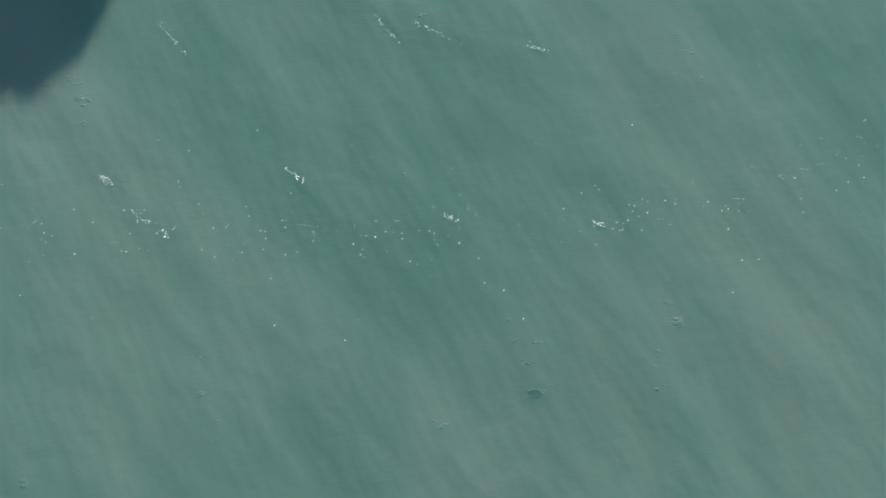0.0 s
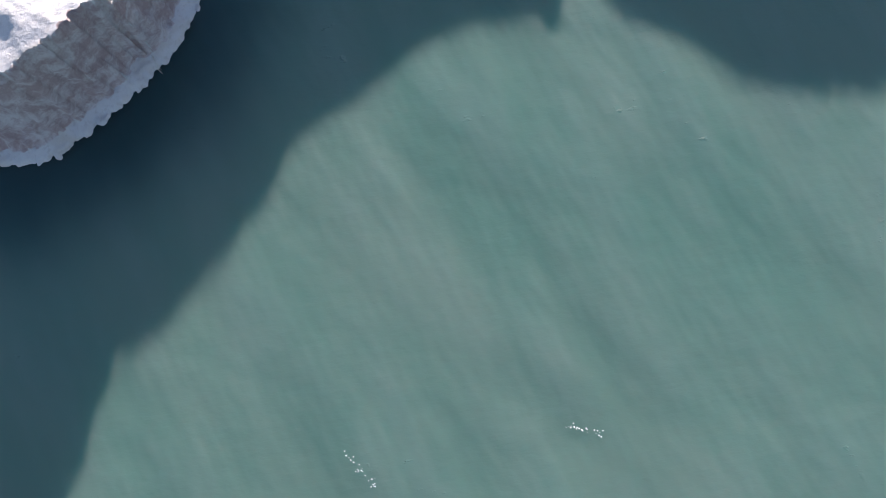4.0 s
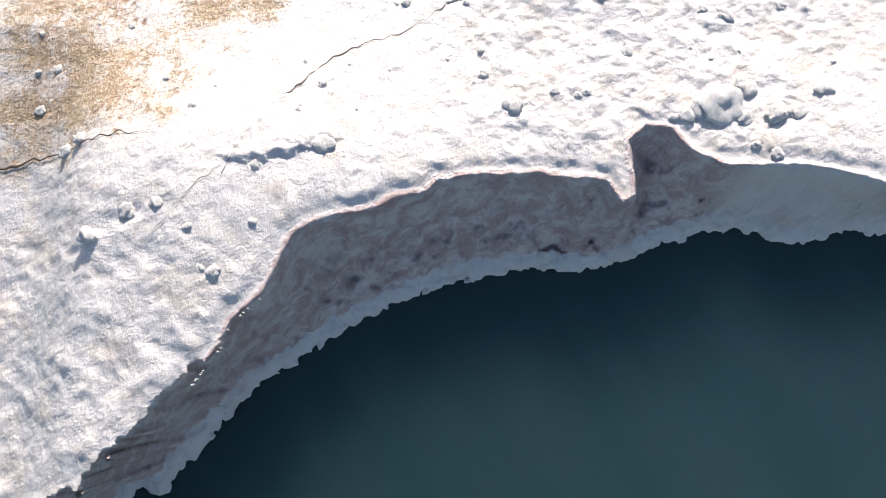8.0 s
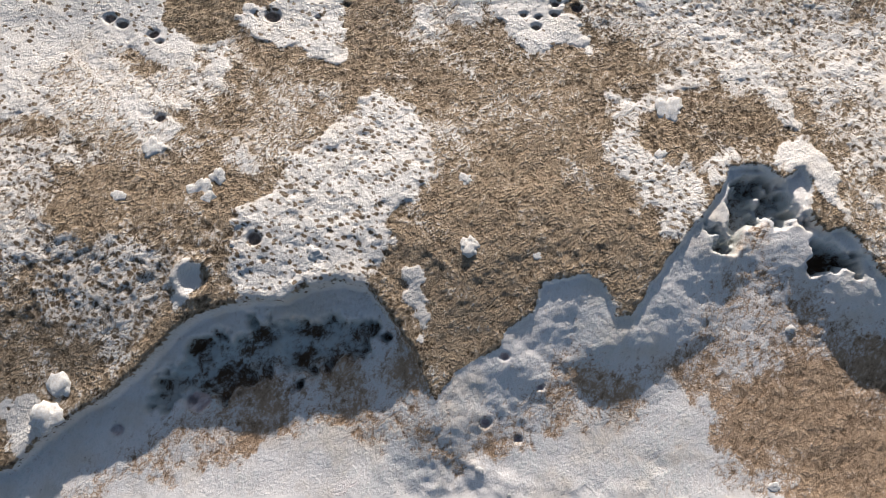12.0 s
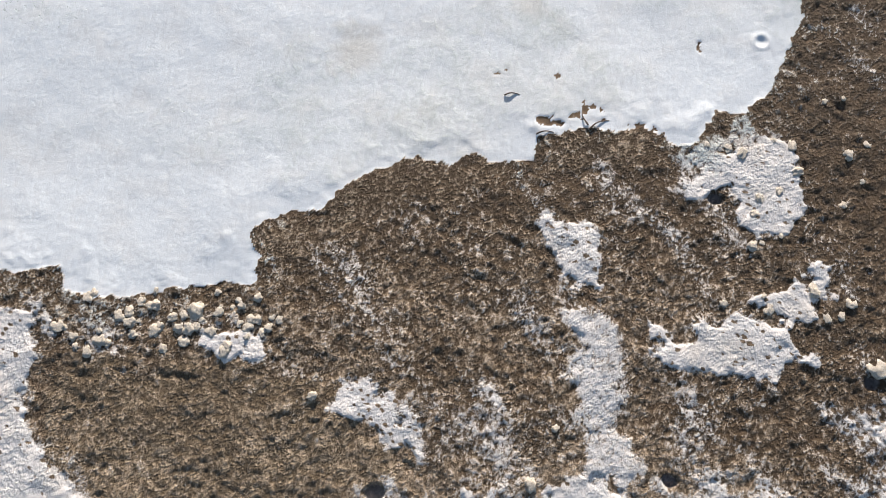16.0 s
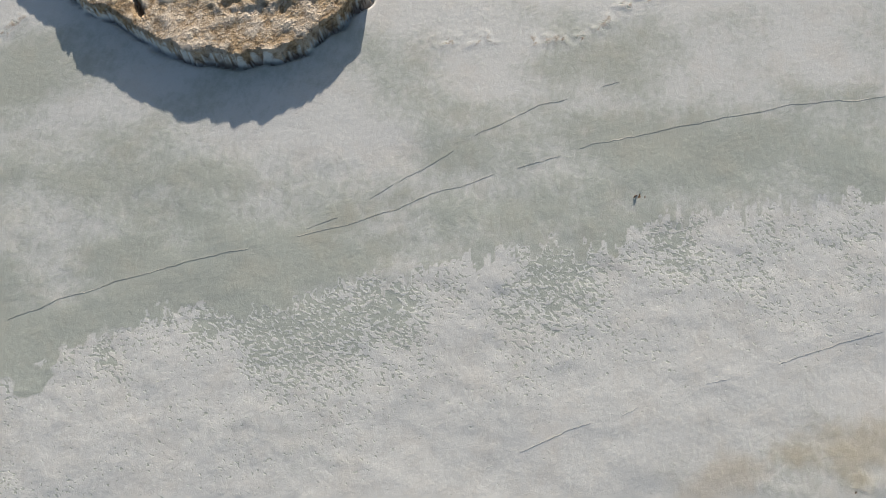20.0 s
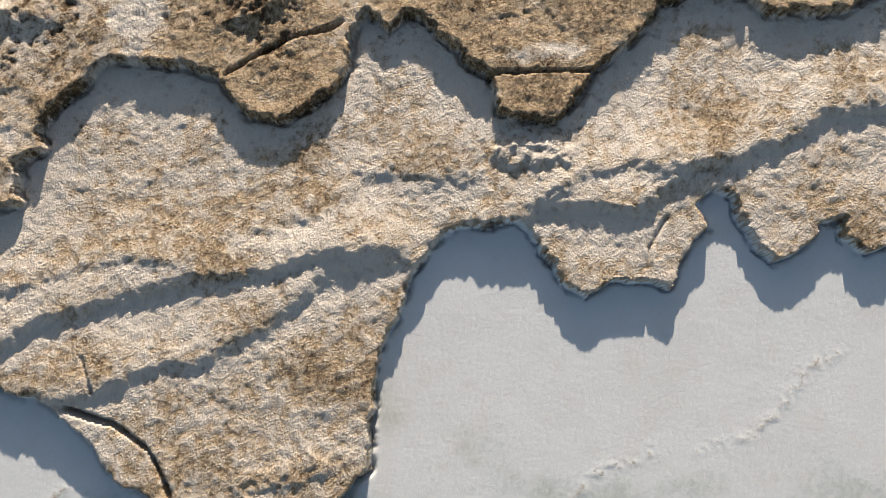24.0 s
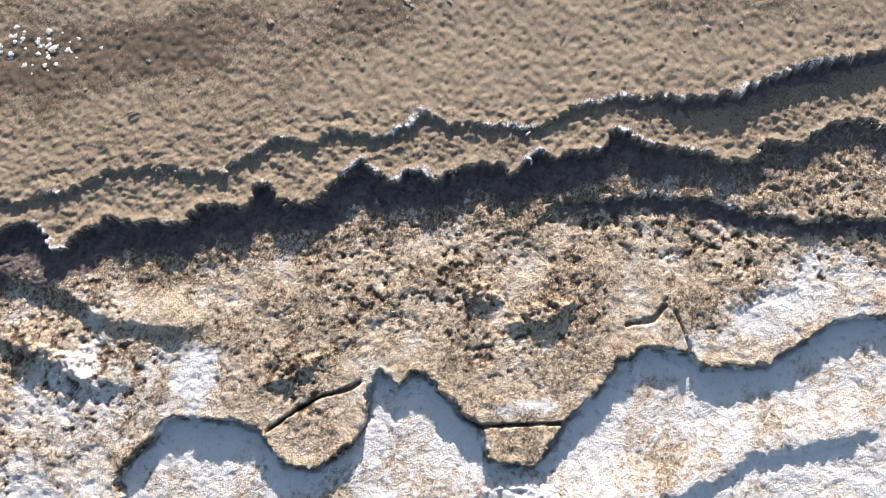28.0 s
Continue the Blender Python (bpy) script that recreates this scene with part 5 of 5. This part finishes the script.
swell = 0.03 * fbm(lake.x * 0.87 + lake.y * 0.5, (lake.y * 0.87 - lake.x * 0.5) * 0.35, 1.2, 3, shift=1.5) * step(-np.abs(lake.x), -40, -15)
# Water near the ice is darkened in its colour, standing in for deeper shade.
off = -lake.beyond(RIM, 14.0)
net_object("water", lake, swell - 0.02, {"silt_shade": step(off, -0.5, 4.5)}, np.ones((len(lake.ys) - 1, len(lake.xs) - 1), bool), MAT["water"], "turbid green lake water with small ripples", "water")


# ---- loose things ----
def height(x, y):
    sheet, z = GROUND_A if y < 76 else GROUND_B
    i, j = np.searchsorted(sheet.xs, x), np.searchsorted(sheet.ys, y)
    return float(z[j - 1 : j + 1, i - 1 : i + 1].mean())


def loose_material(name, colour, other, bump=0.6):
    m, t, p = nodes_of(name)
    where = place_of(t)
    t.links.new(mixed(t, ramp(t, grain(t, where, 6, 4, 0.65), 0.4, 0.65), colour, other), p.inputs["Base Color"])
    p.inputs["Roughness"].default_value = 0.6
    b = node(t, "ShaderNodeBump", Strength=bump, Distance=0.05)
    t.links.new(grain(t, where, 18, 4, 0.65), b.inputs["Height"])
    t.links.new(b.outputs[0], p.inputs["Normal"])
    return m


SNOW = loose_material("lump_snow", (0.80, 0.80, 0.80), (0.68, 0.65, 0.61))
TAN = loose_material("sandy_ice", (0.72, 0.66, 0.57), (0.50, 0.42, 0.31))
WOOD = loose_material("drift_wood", (0.09, 0.06, 0.045), (0.16, 0.12, 0.09))
SOIL = loose_material("frozen_clod", (0.16, 0.11, 0.07), (0.26, 0.19, 0.12))


def lump_mesh(name, seed, flat, sharp, material):
    """A lump of radius 1, its underside cut flat a little below its middle."""
    bm = bmesh.new()
    bmesh.ops.create_icosphere(bm, subdivisions=3, radius=1)
    shift = Vector((seed * 3.7, seed * 1.3, seed * 2.1))
    for v in bm.verts:
        k = 1 + 0.5 * noise.fractal(v.co * 1.3 + shift, 0.8, 2.0, 4) + sharp * noise.cell(v.co * 1.7 + shift)
        v.co = Vector((v.co.x * k, v.co.y * k, max(v.co.z * k * flat, -0.35)))
    me = bpy.data.meshes.new(name)
    bm.to_mesh(me)
    bm.free()
    me.polygons.foreach_set("use_smooth", np.ones(len(me.polygons), bool))
    me.materials.append(material)
    return me


def strew(name, meshes, rows, label, category, group, rng):
    for x, y, r in rows:
        ob = new(name, meshes[rng.randrange(len(meshes))])
        ob.location = (x, y, height(x, y) + 0.05 * r)
        ob.rotation_euler = (0, 0, rng.uniform(0, 6.28))
        ob.scale = (r * rng.uniform(0.85, 1.2), r * rng.uniform(0.85, 1.15), r * rng.uniform(0.3, 0.5))
        tagged(ob, label, category, group)


rng = random.Random(3)
lumps = [lump_mesh("snow_lump", k, 0.85, 0.10, SNOW) for k in range(5)]
strew("snow_lump", lumps, LUMPS_A + LUMPS_B + LUMPS_C, "rounded lump of white snow lying on the ice", "snow lump", "snow lumps on the ice shelf", rng)
crumbs = [(rng.gauss(2.4, 1.7), rng.gauss(39.4, 1.0), rng.uniform(0.03, 0.10)) for _ in range(90)] + [(rng.uniform(-9, 9), rng.uniform(31.5, 38.5), rng.uniform(0.03, 0.09)) for _ in range(70)]
crumbs = [c for c in crumbs if height(c[0], c[1]) > 0.9 and c[1] > 33.6]
strew("snow_lump", lumps, crumbs, "small crumb of white snow on the ice", "snow lump", "snow crumbs on the ice shelf", rng)
flakes = [lump_mesh("snow_flake", 40 + k, 0.35, 0.45, SNOW) for k in range(4)]
strew("snow_flake", flakes, [(-5.37, 47.42, 0.22), (-5.03, 47.70, 0.16), (-5.16, 47.18, 0.14), (-6.44, 48.33, 0.20), (4.67, 49.23, 0.24), (0.23, 46.18, 0.16), (0.14, 47.59, 0.12), (1.59, 45.93, 0.10), (4.29, 48.10, 0.13), (-7.00, 47.25, 0.12), (-2.91, 46.03, 0.14)], "jagged flat flake of crusted snow on frozen sand", "snow flake", "snow flakes on the terrace", rng)
chunks = [lump_mesh("ice_chunk", 10 + k, 0.7, 0.35, TAN) for k in range(4)]
rows = [(rng.uniform(-9.0, -4.0), rng.uniform(56.9, 58.2), rng.uniform(0.05, 0.13)) for _ in range(46)]
rows += [(rng.uniform(5.0, 9.5), rng.uniform(57.5, 62.5), rng.uniform(0.05, 0.12)) for _ in range(26)]
rows += [(-4.25, 57.57, 0.09), (-4.61, 57.30, 0.08), (-0.30, 53.08, 0.07), (0.90, 54.26, 0.12), (-6.21, 57.11, 0.10), (-3.51, 56.01, 0.10), (8.12, 56.48, 0.16), (1.42, 55.36, 0.08)]
strew("ice_chunk", chunks, rows, "small pale ice chunk on frozen brown sand", "ice chunk", "ice chunks at the lagoon edge", rng)
bits = [lump_mesh("ice_fragment", 20 + k, 0.3, 0.3, TAN) for k in range(3)]
rows = [(rng.gauss(-17.9, 1.1), rng.gauss(107.0, 0.55), rng.uniform(0.04, 0.13)) for _ in range(40)]
strew("ice_fragment", bits, rows, "thin white ice fragment on the beach sand", "ice fragment", "ice fragments on the beach", rng)
clods = [lump_mesh("sand_clod", 30 + k, 0.6, 0.3, SOIL) for k in range(3)]
rows = [(rng.uniform(-18, 18), rng.uniform(104.0, 110.5), rng.uniform(0.03, 0.05) + 0.1 * rng.random() ** 4) for _ in range(150)]
rows = [r for r in rows if r[1] > 104.8 + 0.09 * r[0]]
strew("sand_clod", clods, rows, "dark frozen clod of sand on the beach", "sand clod", "sand clods on the beach", rng)


def twig(x, y, length, turn):
    """A bent tapering stick."""
    bm = bmesh.new()
    rings, r0 = [], 0.022
    for k in range(7):
        f = k / 6
        c = Vector((length * (f - 0.5), 0.12 * length * math.sin(3 * f), 0.02 * math.sin(5 * f)))
        rings.append([bm.verts.new(c + Vector((0, r0 * (1 - 0.6 * f) * math.cos(a), r0 * (1 - 0.6 * f) * math.sin(a)))) for a in (0, 1.26, 2.51, 3.77, 5.03)])
    for a, c in zip(rings[:-1], rings[1:]):
        for n in range(5):
            bm.faces.new((a[n], a[(n + 1) % 5], c[(n + 1) % 5], c[n]))
    bm.faces.new(rings[0][::-1])
    bm.faces.new(rings[-1])
    me = bpy.data.meshes.new("twig")
    bm.to_mesh(me)
    bm.free()
    me.materials.append(WOOD)
    ob = tagged(new("twig", me), "dark thin piece of driftwood", "twig", "driftwood twigs")
    ob.location, ob.rotation_euler = (x, y, height(x, y) + 0.02), (0, 0, turn)


for x, y, length, turn in ((2.67, 61.89, 0.5, 0.4), (2.36, 62.05, 0.35, 1.9), (1.45, 61.69, 0.4, 0.1), (8.22, 65.51, 0.3, 0.2), (5.03, 107.02, 0.45, 0.7), (-13.45, 103.96, 0.6, 0.0), (-16.93, 101.41, 0.35, 1.0), (6.16, 105.39, 0.4, 0.3), (0.74, 62.62, 0.35, 0.05), (3.73, 72.92, 0.12, 0.6)):
    twig(x, y, length, turn)


def icicle_mesh(seed):
    bm = bmesh.new()
    bmesh.ops.create_cone(bm, cap_ends=True, segments=6, radius1=1.0, radius2=0.08, depth=1.0)
    for v in bm.verts:
        v.co.z = -v.co.z - 0.5
        v.co.x += 0.25 * noise.noise(v.co * 2 + Vector((seed, 0, 0)))
    me = bpy.data.meshes.new("icicle")
    bm.to_mesh(me)
    bm.free()
    me.polygons.foreach_set("use_smooth", np.ones(len(me.polygons), bool))
    me.materials.append(SNOW)
    return me


ICICLES = [icicle_mesh(k) for k in range(3)]


def hang_icicles(line, count, parent, back):
    """Icicles that hang from the lip, back metres in from a line along the water."""
    legs = [math.hypot(b[0] - a[0], b[1] - a[1]) for a, b in zip(line[:-1], line[1:])]
    for _ in range(count):
        d, k = rng.uniform(0, sum(legs)), 0
        while d > legs[k]:
            d, k = d - legs[k], k + 1
        (ax, ay), (bx, by) = line[k], line[k + 1]
        f = d / legs[k]
        nx, ny = -(by - ay) / legs[k], (bx - ax) / legs[k]
        x, y = ax + f * (bx - ax) + back * nx, ay + f * (by - ay) + back * ny
        ob = new("icicle", ICICLES[rng.randrange(3)])
        ob.parent = parent
        ob.location = (x, y, max(height(x + 0.35 * nx, y + 0.35 * ny) - 0.02, 0.6))
        r = rng.uniform(0.012, 0.028)
        ob.scale = (r, r, rng.uniform(0.15, 0.45))


hang_icicles(LIP_P[3:12], 60, block, -0.04)
hang_icicles(LIP_S[6:13], 24, ice_shelf, -0.04)

# foam flecks drifting in a line on the lake, and flecks that stand in for wave glints
ball = [(1, 0, 0), (0.31, 0.95, 0), (-0.81, 0.59, 0), (-0.81, -0.59, 0), (0.31, -0.95, 0), (0, 0, 1)]
places, faces = [], []
# Wave-crest glints, drawn as short dashes of white flecks.
GLINTS = [(-2.04, 10.85, -1.25, 10.05), (-0.94, 9.64, -0.16, 8.69), (-6.86, 9.22, -6.07, 8.34), (3.17, 11.54, 4.09, 11.35), (0.13, 9.42, 1.63, 8.64), (3.43, 8.72, 4.02, 8.47), (-3.2, 5.14, -2.63, 4.7), (-8.18, 4.87, -7.82, 4.64), (1.06, 3.87, 1.49, 3.64), (-7.24, 3.95, -6.18, 3.25), (5.05, 3.61, 5.33, 3.56)]
for k in range(330 + 26 * len(GLINTS)):
    x = rng.uniform(-11, 14)
    y = 3.3 + 0.12 * max(0, x - 3) ** 1.35 + rng.gauss(0, 0.45) + (rng.uniform(-3, 3) if rng.random() < 0.2 else 0)
    if k >= 330:
        ax, ay, bx, by = GLINTS[k % len(GLINTS)]
        f = rng.random()
        x, y = ax + f * (bx - ax) + rng.gauss(0, 0.035), ay + f * (by - ay) + rng.gauss(0, 0.05)
    r, n = rng.uniform(0.006, 0.024), len(places)
    places += [(x + r * a, y + r * c * 0.9, 0.01 + 0.5 * r * e) for a, c, e in ball]
    faces += [(n + k, n + (k + 1) % 5, n + 5) for k in range(5)]
me = bpy.data.meshes.new("foam_flecks")
me.from_pydata(places, [], faces)
me.materials.append(loose_material("foam", (0.85, 0.87, 0.86), (0.75, 0.78, 0.77)))
tagged(new("foam_flecks", me), "line of small white foam flecks and painted wave glints on green water", "foam", kind="stuff")


# thin refrozen seams in the lagoon ice
SEAM = loose_material("seam_ice", (0.50, 0.53, 0.52), (0.68, 0.70, 0.69), 0.2)
# Darkness inside open cracks, drawn as strips of this colour over the ice.
CRACK_SHADE = loose_material("crack_shade", (0.07, 0.05, 0.04), (0.16, 0.12, 0.09), 0.3)


def seam(name, line, wide, gaps, material, parent, zigzag=0.03, lift=0.004):
    """A narrow wavering strip that follows a line, a little proud of the sheet."""
    pts = []
    for (ax, ay), (bx, by) in zip(line[:-1], line[1:]):
        n = max(2, int(math.hypot(bx - ax, by - ay) / 0.08))
        pts += [(ax + (bx - ax) * k / n, ay + (by - ay) * k / n) for k in range(n)]
    places, faces = [], []
    for k, (x, y) in enumerate(pts):
        if not -11.5 < x < 11.5:
            continue
        wave = 0.07 * noise.noise((x * 1.1, y * 1.1, 0)) + zigzag * noise.noise((x * 5, y * 5, 3))
        w = wide * max(0.05, 0.6 + 1.6 * noise.noise((x * 1.3, y * 1.3, 7)))
        z = height(x, y) + lift
        places += [(x, y + wave - w, z - 0.004), (x, y + wave, z + 0.002), (x, y + wave + w, z - 0.004)]
        n = len(places) - 3
        if n >= 3 and noise.noise((x * 0.9, y * 0.9, 5)) > -gaps:
            faces += [(n - 3, n, n + 1, n - 2), (n - 2, n + 1, n + 2, n - 1)]
    me = bpy.data.meshes.new(name)
    me.from_pydata(places, [], faces)
    me.materials.append(material)
    new(name, me).parent = parent


for line, wide, gaps in ((L3, 0.005, 0.35), (L3b, 0.0012, 0.0), (L4, 0.0015, 0.05)):
    seam("seam", line, wide, gaps, SEAM, lagoon_sheet)
# Crack shade, laid on top where the net is too coarse for clefts.
for line, wide in ((K1[:11], 0.017), (K1b, 0.008), (K2, 0.016)):
    seam("crack", line, wide, 0.7, CRACK_SHADE, ice_shelf, 0.10, 0.022)
